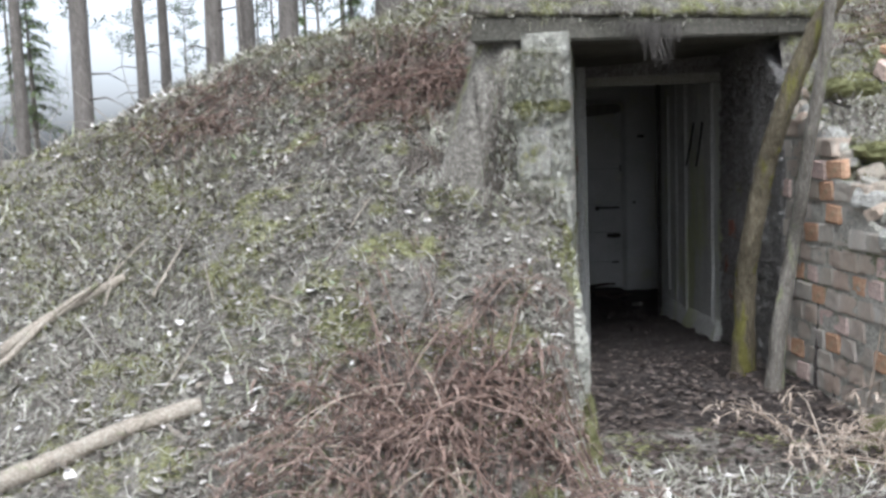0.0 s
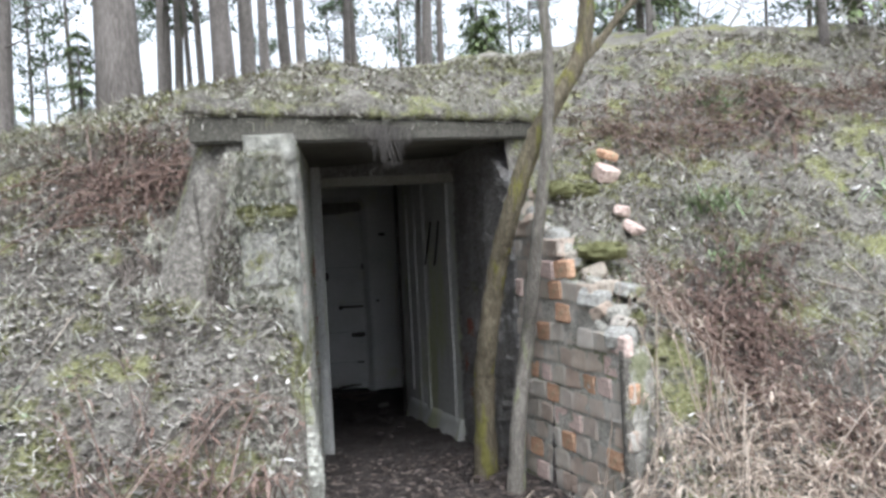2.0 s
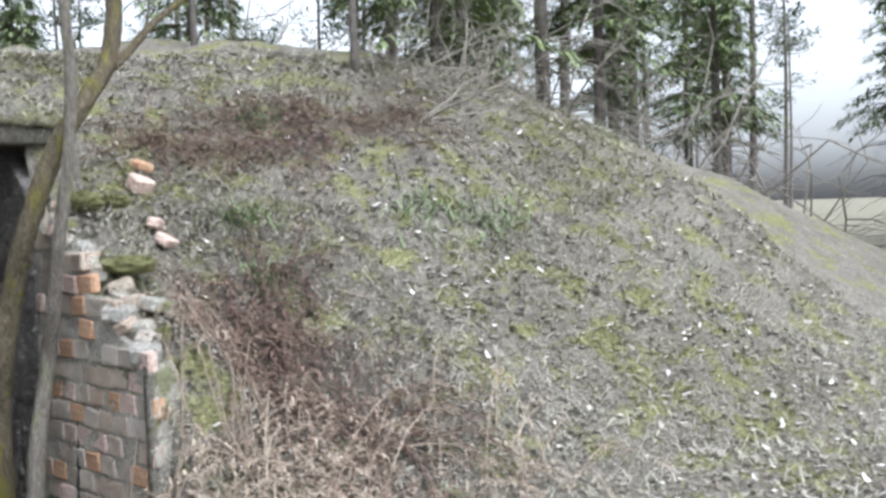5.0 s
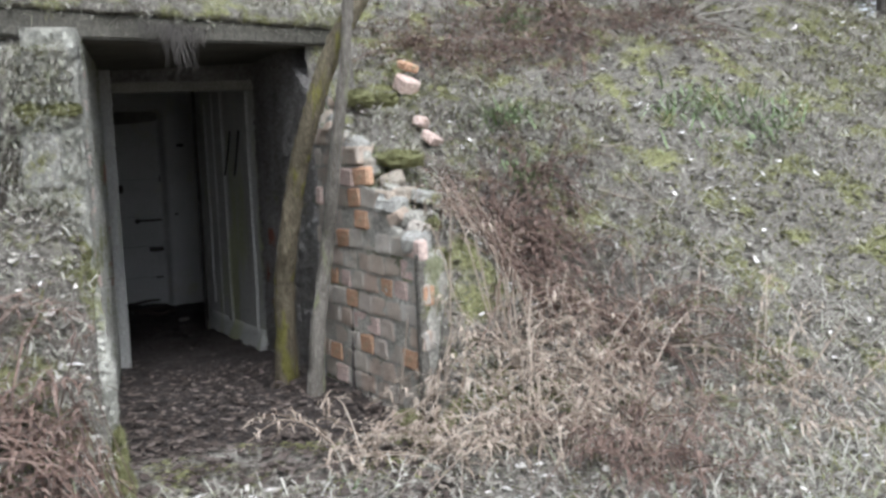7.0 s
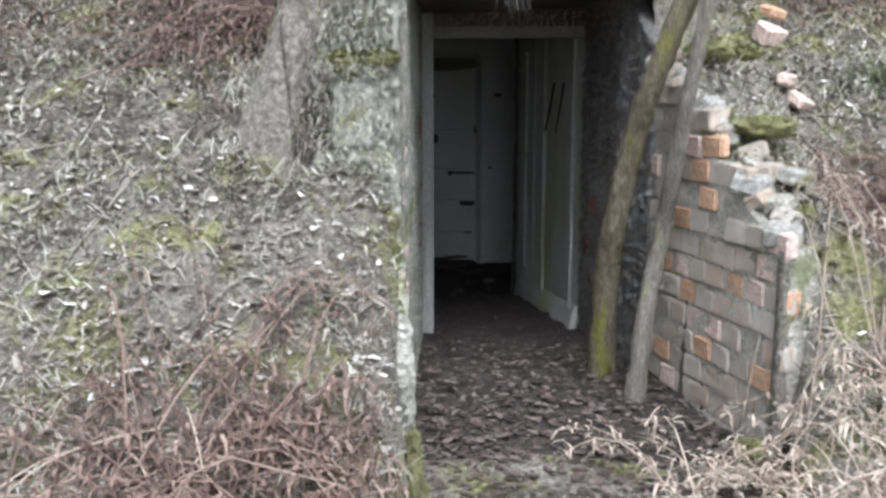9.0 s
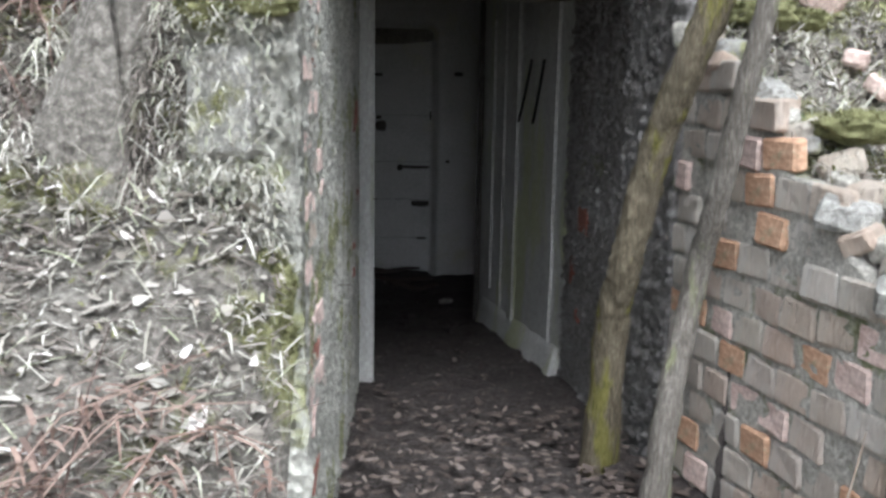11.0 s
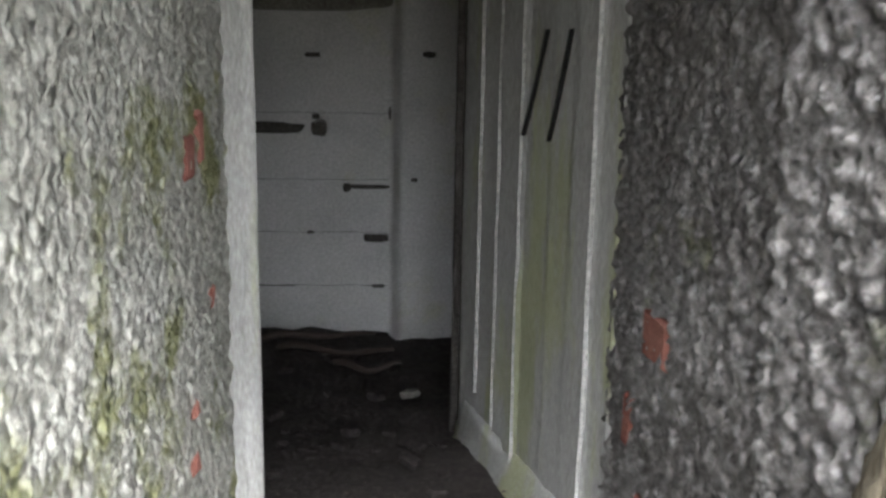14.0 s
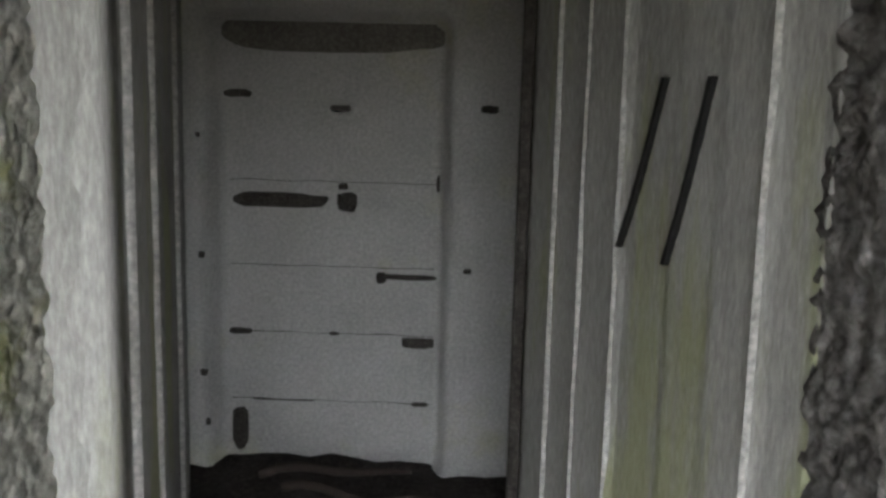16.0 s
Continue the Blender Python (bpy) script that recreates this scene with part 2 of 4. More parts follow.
def wall_grid(length, top, bottom, thick, step, amp, freq, seed, ridged=None):
    """A wall block whose seen face is uneven; top and bottom are numbers or functions of local x."""
    nx = max(2, int(length / step))
    hi = max(top(0), top(length / 2), top(length)) if callable(top) else top
    nz = max(2, int(hi / step))
    verts, faces = [], []
    for layer in (0, 1):
        for i in range(nx + 1):
            x = length * i / nx
            zt = top(x) if callable(top) else top
            zb = bottom(x) if callable(bottom) else bottom
            for k in range(nz + 1):
                z = zb + (zt - zb) * k / nz
                if layer == 0:
                    v = Vector((x * freq + seed * 7.3, seed * 3.1, z * freq))
                    d = amp * (noise.noise(v) + 0.6 * noise.noise(v * 2.7) + 0.35 * noise.noise(v * 6.1))
                    if ridged:
                        d += ridged(x, z)
                    verts.append((x, -d, z + (0.4 * d if k == nz else 0)))
                else:
                    verts.append((x, thick, z))
    row, off = nz + 1, (nx + 1) * (nz + 1)
    for i in range(nx):
        for k in range(nz):
            a = i * row + k
            faces.append((a, a + row, a + row + 1, a + 1))
            b = a + off
            faces.append((b + 1, b + row + 1, b + row, b))
    edge = [i * row for i in range(nx + 1)] + [nx * row + k for k in range(1, row)] + [i * row + nz for i in range(nx - 1, -1, -1)] + [k for k in range(nz - 1, 0, -1)]
    for a, b in zip(edge, edge[1:] + edge[:1]):
        faces.append((a, a + off, b + off, b))
    return verts, faces


def tube(bm, points, radii, sides=8, wobble=0.0, furrow=0.0):
    """A tapered limb along points."""
    rings = []
    prev = None
    for i, p in enumerate(points):
        p = Vector(p)
        t = (Vector(points[min(i + 1, len(points) - 1)]) - Vector(points[max(i - 1, 0)])).normalized()
        side = prev if prev is not None else (Vector((1, 0, 0)) if abs(t.x) < 0.8 else Vector((0, 1, 0)))
        side = (side - t * side.dot(t)).normalized()
        prev = side
        up = t.cross(side)
        ring = []
        for k in range(sides):
            a = 2 * math.pi * k / sides
            r = radii[i] * (1 + wobble * noise.noise(Vector((math.cos(a) * 2 + i * 0.35, math.sin(a) * 2, i * 0.6))) + furrow * noise.noise(Vector((math.cos(a) * 5.5, math.sin(a) * 5.5 + 9, i * 0.22))))
            ring.append(bm.verts.new(p + (side * math.cos(a) + up * math.sin(a)) * r))
        rings.append(ring)
    for a, b in zip(rings, rings[1:]):
        for k in range(sides):
            bm.faces.new((a[k], a[(k + 1) % sides], b[(k + 1) % sides], b[k]))
    bm.faces.new(rings[0][::-1])
    bm.faces.new(rings[-1])


def bent(points, n):
    """A smooth line through a few points."""
    pts = [Vector(p) for p in points]
    out = []
    for i in range(n + 1):
        s = i / n * (len(pts) - 1)
        k = min(int(s), len(pts) - 2)
        u = s - k
        p0, p1, p2, p3 = pts[max(k - 1, 0)], pts[k], pts[k + 1], pts[min(k + 2, len(pts) - 1)]
        out.append(0.5 * ((2 * p1) + (p2 - p0) * u + (2 * p0 - 5 * p1 + 4 * p2 - p3) * u * u + (3 * p1 - p0 - 3 * p2 + p3) * u ** 3))
    return out


def ribbons(centres, heading, length, width, lift, curl):
    """Thin bent blades, one at each centre, as one bundle of quads: arrays in, vertices and faces out."""
    n = len(centres)
    h = np.stack([np.cos(heading), np.sin(heading), np.zeros(n)], 1)
    s = np.stack([-np.sin(heading), np.cos(heading), np.zeros(n)], 1) * (width / 2)[:, None]
    up = np.array([0, 0, 1.0])
    a = centres
    b = centres + h * (length * 0.5)[:, None] + up * (length * lift * 0.5)[:, None]
    c = centres + h * (length * np.cos(curl))[:, None] + up * (length * (lift - np.sin(curl) * 0.5))[:, None]
    v = np.stack([a - s, a + s, b + s, b - s, c + s * 0.3, c - s * 0.3], 1).reshape(-1, 3)
    base = (np.arange(n) * 6)[:, None]
    f = np.concatenate([base + [0, 1, 2, 3], base + [3, 2, 4, 5]], 0)
    return v, f


def stuff(name, v, f, material, label, category):
    me = bpy.data.meshes.new(name)
    me.from_pydata(v.tolist(), [], f.tolist())
    me.materials.append(material)
    return tagged(new(name, me), label, category, kind="stuff")
# ---- the lie of the land ----
CREST_X = [-30.0, -7.5, -6.2, -5.2, -4.3, -3.3, -2.15, -1.0, 0.0, 1.8, 3.8, 6.0, 8.3, 11.0, 14.0, 40.0]
CREST_Z = [0.0, 0.0, 0.1, 0.65, 1.32, 2.08, 2.55, 2.8, 3.1, 3.42, 3.78, 3.6, 2.35, 0.9, 0.15, 0.0]
FOOT_X = [-12.0, -6.0, -2.5, -0.8, -0.35, 0.9, 1.7, 3.0, 6.0, 10.0]
FOOT_Y = [5.5, 4.0, 2.9, 2.75, 2.75, 3.8, 3.95, 3.95, 3.6, 4.5]


HOLLOWS = [(-0.52, 4.57, 0.18, 0.13, 0.28), (-0.80, 5.12, 0.13, 0.10, 0.20), (2.62, 4.70, 0.20, 0.13, 0.22), (-0.28, 3.05, 0.22, 0.25, 0.14)]


def soft_interp(v, xs, ys):
    return (np.interp(v - 0.25, xs, ys) + np.interp(v, xs, ys) + np.interp(v + 0.25, xs, ys)) / 3


def lie(x, y):
    """Height of the open mound, before the entrance is cut into it."""
    x, y = np.asarray(x, float), np.asarray(y, float)
    top = soft_interp(x, CREST_X, CREST_Z)
    d = y - soft_interp(x, FOOT_X, FOOT_Y)
    run = np.maximum(top, 0.3) * 1.5708 / 0.8
    up = np.sin(1.5708 * np.clip(d / run, 0, 1))
    down = 0.5 + 0.5 * np.cos(3.1416 * np.clip((d - run) / 9.0, 0, 1))
    toe = 0.12 * np.exp(-(np.minimum(d, 0) / 0.5) ** 2) * np.clip(top, 0, 1)
    far = np.hypot(x, y - 4)
    roll = 0.10 * np.sin(0.31 * x + 1) * np.sin(0.27 * y) * np.clip((far - 6) / 8, 0, 1)
    lumps = 0.05 * np.sin(2.1 * x + 1.3 * np.sin(1.7 * y)) * np.sin(2.6 * y + 0.7 * x) + 0.02 * np.sin(7.1 * x + 2 * np.sin(3.3 * y)) * np.sin(6.3 * y + x)
    hill = top * up * down
    # soil banked up behind the wing wall
    level = np.interp(y, [4.45, 4.65, 5.0, 5.4, 5.8, 6.1, 6.6], [0.85, 1.06, 1.30, 1.55, 1.80, 1.98, 2.05])
    held = np.exp(-(np.maximum(0, x - right_face(y) - 0.32) / 0.26) ** 2) * (x > right_face(y)) * np.clip((y - 4.5) / 0.12, 0, 1) * np.clip((7.2 - y) / 0.8, 0, 1)
    hill = hill + np.maximum(level - hill, 0) * held
    # soil banked against the pier, the hollow beside it, a burrow on the other bank
    hill = hill + np.exp(-((x + 0.25) / 0.22) ** 2 - ((y - 4.36) / 0.22) ** 2) * 0.16 * (x < 0.1)
    lip = 4.60 + 0.05 * np.sin(17 * x) + 0.03 * np.sin(41 * x + 1)
    bank = np.clip((y - lip) / 0.16, 0, 1) * np.clip((x + 0.74) / 0.34, 0, 1) * (x < 0) * (y < 6)
    hill = hill + np.maximum(1.97 - hill, 0) * bank
    for bx, by, wx, wy, deep in HOLLOWS:
        hill = hill - deep * np.exp(-(((x - bx) / wx) ** 2 + ((y - by) / wy) ** 2) ** 2)
    return hill + toe * (d < 0) + 0.12 * (d >= 0) * np.clip(1 - d, 0, 1) * np.clip(top, 0, 1) + roll + lumps * np.clip(0.35 + top * up, 0, 1.2)


def left_face(y):
    return np.interp(y, [4.2, 4.6, 7.0], [-0.05, -0.10, -0.11])


def right_face(y):
    return np.interp(y, [4.5, 5.3, 6.15, 7.0], [1.44, 1.22, 1.03, 0.95])


def ground(x, y):
    """Height of the ground with the entrance cut."""
    x, y = np.asarray(x, float), np.asarray(y, float)
    z = lie(x, y)
    floor = np.interp(y, [2.0, 4.2, 5.6, 7.0], [0.02, 0.10, 0.11, 0.02]) + 0.015 * np.sin(5 * x + 2 * y) * np.sin(4 * y)
    cut = (y > 4.34) & (y < 7.4) & (x > left_face(y) - 0.1) & (x < right_face(y) + 0.07)
    # in front of the walls the cut runs out into the slope
    ease = np.clip((x + 0.10) / 0.06, 0, 1) * np.clip((1.55 - x) / 0.25, 0, 1)
    near = (y <= 4.34) & (y > 1.5)
    cut = cut | ((y > 3.9) & (y <= 4.34) & (x > -0.05) & (x < 1.3))
    return np.where(cut, floor, np.where(near, z * (1 - ease) + np.minimum(z, floor) * ease, z))

# ---- ground ----


def slab_front(x):
    return 4.62 + (x + 0.5) * 0.70


def build_ground():
    fine_x, fine_y = np.arange(-4.6, 5.6, 0.055), np.arange(1.6, 8.2, 0.055)
    xs = np.concatenate([-np.geomspace(900, 5.0, 44), fine_x, np.geomspace(6.0, 900, 44)])
    ys = np.concatenate([1.2 - np.geomspace(900, 0.05, 40), fine_y, 8.2 + np.geomspace(0.1, 900, 52)])
    gx, gy = np.meshgrid(xs, ys, indexing="ij")
    gz = ground(gx, gy)
    over = (gy > slab_front(gx) + 0.05) & (gx > -0.80) & (gx < 1.50) & (gy < 7.6)
    side = np.clip((gx + 0.80) / 0.36, 0, 1)
    side = side * side * (3 - 2 * side)
    base = lie(gx, gy)
    gz = np.where(over, base + side * np.maximum(0, 2.235 + 0.025 * (gx + 0.5) + 0.35 * np.clip(gy - slab_front(gx) - 0.1, 0, 0.5) - base), gz)
    near = (np.abs(gx) < 12) & (gy > 0) & (gy < 14)
    jit = np.zeros_like(gz)
    for i, j in zip(*np.nonzero(near)):
        p = Vector((gx[i, j], gy[i, j], 0))
        jit[i, j] = 0.030 * noise.noise(p * 3.1) + 0.020 * noise.noise(p * 8.3) + 0.010 * noise.noise(p * 19)
    gz = gz + jit
    nx, ny = gx.shape
    verts = np.stack([gx, gy, gz], 2).reshape(-1, 3)
    idx = np.arange(nx * ny).reshape(nx, ny)
    quads = np.stack([idx[:-1, :-1], idx[1:, :-1], idx[1:, 1:], idx[:-1, 1:]], 2).reshape(-1, 4)
    cx, cy = verts[quads][:, :, 0].mean(1), verts[quads][:, :, 1].mean(1)
    zz = verts[quads][:, :, 2]
    cliff = (zz.max(1) - zz.min(1) > 0.5) & (cy > 4.4) & (cy < 7.6) & (cx > -0.12) & (cx < 1.75) & (np.abs(cy - slab_front(cx) - 0.1) < 0.14)
    quads = quads[~cliff]
    me = bpy.data.meshes.new("ground")
    me.from_pydata(verts.tolist(), [], quads.tolist())
    me.materials.append(M_SOIL)
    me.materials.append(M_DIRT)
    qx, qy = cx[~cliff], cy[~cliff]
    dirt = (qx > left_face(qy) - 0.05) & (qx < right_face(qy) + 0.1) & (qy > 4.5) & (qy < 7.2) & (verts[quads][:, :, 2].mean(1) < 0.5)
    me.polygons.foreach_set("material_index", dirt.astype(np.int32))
    me.shade_smooth()
    return tagged(new("ground", me), "forest floor and earth mound of litter and moss", "ground", kind="structure")


build_ground()


def inside_floor():
    nx, ny = 40, 90
    verts, faces = [], []
    for i in range(nx + 1):
        for j in range(ny + 1):
            x, y = -1.2 + 4.2 * i / nx, 5.0 + 4.8 * j / ny
            z = float(np.interp(y, [5.0, 5.6, 7.0, 9.0, 9.8], [0.05, 0.07, 0.02, -0.02, 0.03]))
            p = Vector((x, y, 0))
            verts.append((x, y, z + 0.03 * noise.noise(p * 3.7) + 0.022 * noise.noise(p * 9.1)))
    for i in range(nx):
        for j in range(ny):
            a = i * (ny + 1) + j
            faces.append((a, a + ny + 1, a + ny + 2, a + 1))
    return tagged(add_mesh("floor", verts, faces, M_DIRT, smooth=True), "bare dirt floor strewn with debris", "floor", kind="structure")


inside_floor()

# ---- walls of the entrance ----


def placed(ob, m, label, category):
    ob.matrix_world = m
    return tagged(ob, label, category, kind="structure")


def run_of_wall(name, p0, p1, top, bottom, thick, material, label, step=0.035, amp=0.012, freq=14, seed=1, ridged=None):
    length = math.hypot(p1[0] - p0[0], p1[1] - p0[1])
    v, f = wall_grid(length, top, bottom, thick, step, amp, freq, seed, ridged)
    return placed(add_mesh(name, v, f, material, smooth=True), frame_between(p0, p1), label, "wall")


# passage, left hand: brick pier in front, roughcast behind
run_of_wall("wall_left_foot", (-0.02, 4.0), (-0.095, 4.42), lambda s: 0.62 + 1.1 * s, -0.2, 0.075, M_CAST, "low crumbling foot of the entrance wall", step=0.02, amp=0.012, freq=14, seed=3)
wall_left = run_of_wall("wall_left", (-0.10, 4.43), (-0.105, 6.90), 2.09, -0.2, 0.22, M_CAST, "roughcast concrete side wall of the bunker entrance", step=0.013, amp=0.012, freq=36, seed=2)
wall_right = run_of_wall("wall_right", (0.945, 7.02), (1.04, 6.10), 2.2, -0.2, 0.34, M_CAST_DARK, "roughcast side wall of the entrance, shaded side coloured darker", step=0.013, amp=0.020, freq=30, seed=5)
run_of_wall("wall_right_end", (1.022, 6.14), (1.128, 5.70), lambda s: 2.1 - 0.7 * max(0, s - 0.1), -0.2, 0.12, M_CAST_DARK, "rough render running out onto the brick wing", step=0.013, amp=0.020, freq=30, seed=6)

# wing wall of bricks: a core that the bricks stand out of
WING_A, WING_B = (1.05, 6.10), (1.45, 4.52)
WING_LEN = math.hypot(WING_B[0] - WING_A[0], WING_B[1] - WING_A[1])


def wing_top(s):
    return float(np.interp(s, [0.0, 0.12, 0.30, 0.75, 1.15, 1.45, WING_LEN], [2.12, 2.05, 1.86, 1.62, 1.38, 1.18, 1.02]))


wing_core = run_of_wall("wall_wing", WING_A, WING_B, lambda s: wing_top(s) - 0.11 + 0.03 * math.sin(17 * s), -0.2, 0.15, M_MORTAR, "crumbling brick wing wall stained with moss", amp=0.008, freq=18, seed=9)

# front pier on the left: plaster blocks and soil-stained masonry
pier_front = run_of_wall("wall_pier", (-0.345, 4.49), (-0.105, 4.405), lambda s: 2.0 + 0.05 * math.sin(9 * s), -0.2, 0.05, M_CAST, "rendered brick pier with clinging soil and moss", step=0.012, amp=0.035, freq=9, seed=12, ridged=lambda x, z: 0.035 * min(1, max(0, (1.74 - z) / 0.04)) * min(1, max(0, (0.20 - x) / 0.05)))

# roof slab of the entrance, a skewed concrete plate


def roof_slab():
    bm = bmesh.new()
    n = 40
    lower, upper = [], []
    for i in range(n + 1):
        x = -0.58 + 1.98 * i / n
        y = slab_front(x) + 0.012 * noise.noise(Vector((x * 6, 0, 0)))
        z = 2.075 + 0.045 * (x + 0.5)
        t = 0.135 - 0.02 * (x + 0.5) + 0.012 * noise.noise(Vector((x * 5, 3, 0)))
        lower.append(bm.verts.new((x, y, z)))
        upper.append(bm.verts.new((x, y + 0.01, z + t)))
    back_l = [bm.verts.new((v.co.x, 7.35, v.co.z)) for v in lower]
    back_u = [bm.verts.new((v.co.x, 7.35, v.co.z)) for v in upper]
    for i in range(n):
        bm.faces.new((lower[i], lower[i + 1], upper[i + 1], upper[i]))
        bm.faces.new((upper[i], upper[i + 1], back_u[i + 1], back_u[i]))
        bm.faces.new((back_l[i], back_l[i + 1], lower[i + 1], lower[i]))
        bm.faces.new((back_u[i], back_u[i + 1], back_l[i + 1], back_l[i]))
    for i in (0, n):
        bm.faces.new((lower[i], upper[i], back_u[i], back_l[i]))
    bmesh.ops.recalc_face_normals(bm, faces=bm.faces)
    bevel = [e for e in bm.edges if e.calc_face_angle(0) > 1.0]
    bmesh.ops.bevel(bm, geom=bevel, offset=0.012, segments=2, affect="EDGES")
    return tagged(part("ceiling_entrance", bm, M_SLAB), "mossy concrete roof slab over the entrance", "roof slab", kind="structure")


roof_slab()

# ---- the inner doorway and chamber ----
# concrete door frame: left jamb, head
run_of_wall("wall_jamb", (-0.108, 6.885), (-0.03, 6.895), 2.2, -0.2, 0.10, M_PANEL, "pale concrete door jamb", amp=0.004, freq=8, seed=20)
head_v, head_f = wall_grid(1.25, 2.02, 1.95, 0.12, 0.03, 0.004, 8, 21)
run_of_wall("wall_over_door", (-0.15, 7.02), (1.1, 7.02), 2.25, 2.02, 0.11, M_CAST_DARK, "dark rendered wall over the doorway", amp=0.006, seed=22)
placed(add_mesh("wall_door_head", head_v, head_f, M_CONCRETE, smooth=True), frame_between((-0.15, 7.01), (1.1, 7.01)), "concrete head over the inner doorway", "wall")


def boards(widths, seed):
    """Relief of shuttering boards: ridges where boards met."""
    def relief(x, z):
        d, at = 0.0, 0.0
        for k, w in enumerate(widths):
            at += w
            d += (0.008 if k % 2 else 0.005) * math.exp(-((x - at - 0.004 * noise.noise(Vector((z * 3, k, seed)))) / 0.007) ** 2)
            if at > x > at - w:
                d += 0.004 * (k % 3 - 1)
        return d
    return relief


# splayed walls of the chamber
run_of_wall("wall_chamber_right", (0.60, 8.25), (0.945, 7.0), 2.3, -0.2, 0.22, M_PANEL, "board-marked concrete wall inside the doorway", step=0.016, amp=0.002, freq=6, seed=30, ridged=boards((0.22, 0.19, 0.20, 0.23, 0.16, 0.15, 0.15), 3))
run_of_wall("wall_chamber_left", (-0.032, 6.90), (-0.76, 9.52), 2.3, -0.2, 0.22, M_PANEL, "board-marked concrete wall with green algae", step=0.024, amp=0.002, freq=6, seed=31, ridged=boards((0.30, 0.24, 0.3, 0.24, 0.28, 0.26, 0.3, 0.24, 0.3), 4))
run_of_wall("wall_chamber_end", (3.0, 9.6), (3.0, 8.2), 2.3, -0.2, 0.2, M_PANEL, "concrete end wall of the chamber", step=0.1, seed=33)
run_of_wall("wall_chamber_front", (3.1, 8.27), (0.80, 8.27), 2.3, -0.2, 0.2, M_PANEL, "concrete front wall of the chamber", step=0.1, seed=34)


def lime_streaks(p0, p1, places, seed, material=M_LIME):
    """Pale lime runs down the board joints."""
    for k, (s, w, z0, z1) in enumerate(places):
        bm = bmesh.new()
        n, rows = 40, []
        for i in range(n + 1):
            z = z0 + (z1 - z0) * i / n
            c = s + 0.006 * noise.noise(Vector((z * 2.5, k, seed)))
            h = w * max(0.05, 0.55 + 1.5 * noise.noise(Vector((z * 5, k + 9, seed))))
            rows.append([bm.verts.new((c + dx * h, y, z)) for dx, y in ((-1, 0.0), (-0.5, -0.0155), (0.5, -0.0155), (1, 0.0))])
        for a, b in zip(rows, rows[1:]):
            for j in range(3):
                bm.faces.new((a[j], a[j + 1], b[j + 1], b[j]))
        ob = part("trim_lime", bm, material, smooth=True)
        ob.matrix_world = frame_between(p0, p1)
        tagged(ob, "pale lime run along a board joint", "trim", kind="structure")


lime_streaks((0.60, 8.25), (0.945, 7.0), [(0.22, 0.004, 0.25, 1.9), (0.41, 0.007, 0.1, 2.2), (0.61, 0.005, 0.1, 2.1), (1.15, 0.006, 0.05, 2.2)], 3)
lime_streaks((-0.032, 6.90), (-0.76, 9.52), [(0.30, 0.012, 0.05, 2.2), (0.84, 0.009, 0.05, 2.2), (1.9, 0.010, 0.05, 2.2)], 5)
# foot of the right wall, a skirt of spilt concrete
foot_v, foot_f = wall_grid(1.22, 0.16, -0.1, 0.10, 0.03, 0.02, 7, 44)
foot_v = [(v[0], v[1] - 0.07 * max(0, 1 - (v[2] + 0.1) / 0.26), v[2]) for v in foot_v]
placed(add_mesh("wall_skirt", foot_v, foot_f, M_PANEL, smooth=True), frame_between((0.615, 8.2), (0.93, 7.02)), "spilt concrete skirt along the wall foot", "wall")


def back_wall():
    """Whitewashed end wall with a shallow, round-cornered recess."""
    x0, x1, z0, z1, r, depth, slope = -0.67, 0.345, -0.05, 1.955, 0.09, 0.13, 0.045
    xs, zs = np.arange(-1.2, 3.2, 0.02), np.arange(-0.2, 2.32, 0.02)
    verts, faces = [], []
    for x in xs:
        for z in zs:
            qx = abs(x - (x0 + x1) / 2) - ((x1 - x0) / 2 - r)
            qz = abs(z - (z0 + z1) / 2) - ((z1 - z0) / 2 - r)
            d = math.hypot(max(qx, 0), max(qz, 0)) + min(max(qx, qz), 0) - r
            rec = depth * min(1.0, max(0.0, -d / slope))
            verts.append((x, 9.50 + rec + 0.003 * noise.noise(Vector((x * 4, z * 4, 1))), z))
    n = len(zs)
    for i in range(len(xs) - 1):
        for k in range(n - 1):
            a = i * n + k
            faces.append((a, a + n, a + n + 1, a + 1))
    ob = add_mesh("wall_back", verts, faces, M_WHITE, smooth=True)
    solid = ob.modifiers.new("thickness", "SOLIDIFY")
    solid.thickness, solid.offset = 0.2, -1.0
    return tagged(ob, "whitewashed back wall with a rounded recess", "wall", kind="structure")


back_wall()
bm = bmesh.new()
bmesh.ops.create_cube(bm, size=1, matrix=Matrix.Translation((0.05, 7.68, 2.33)) @ Matrix.Diagonal((2.3, 1.26, 0.10, 1)))
bmesh.ops.create_cube(bm, size=1, matrix=Matrix.Translation((0.95, 9.02, 2.33)) @ Matrix.Diagonal((4.4, 1.4, 0.10, 1)))
tagged(part("ceiling_chamber", bm, M_PANEL), "concrete ceiling of the inner chamber", "ceiling", kind="structure")

# ---- the two trunks leaning at the entrance ----


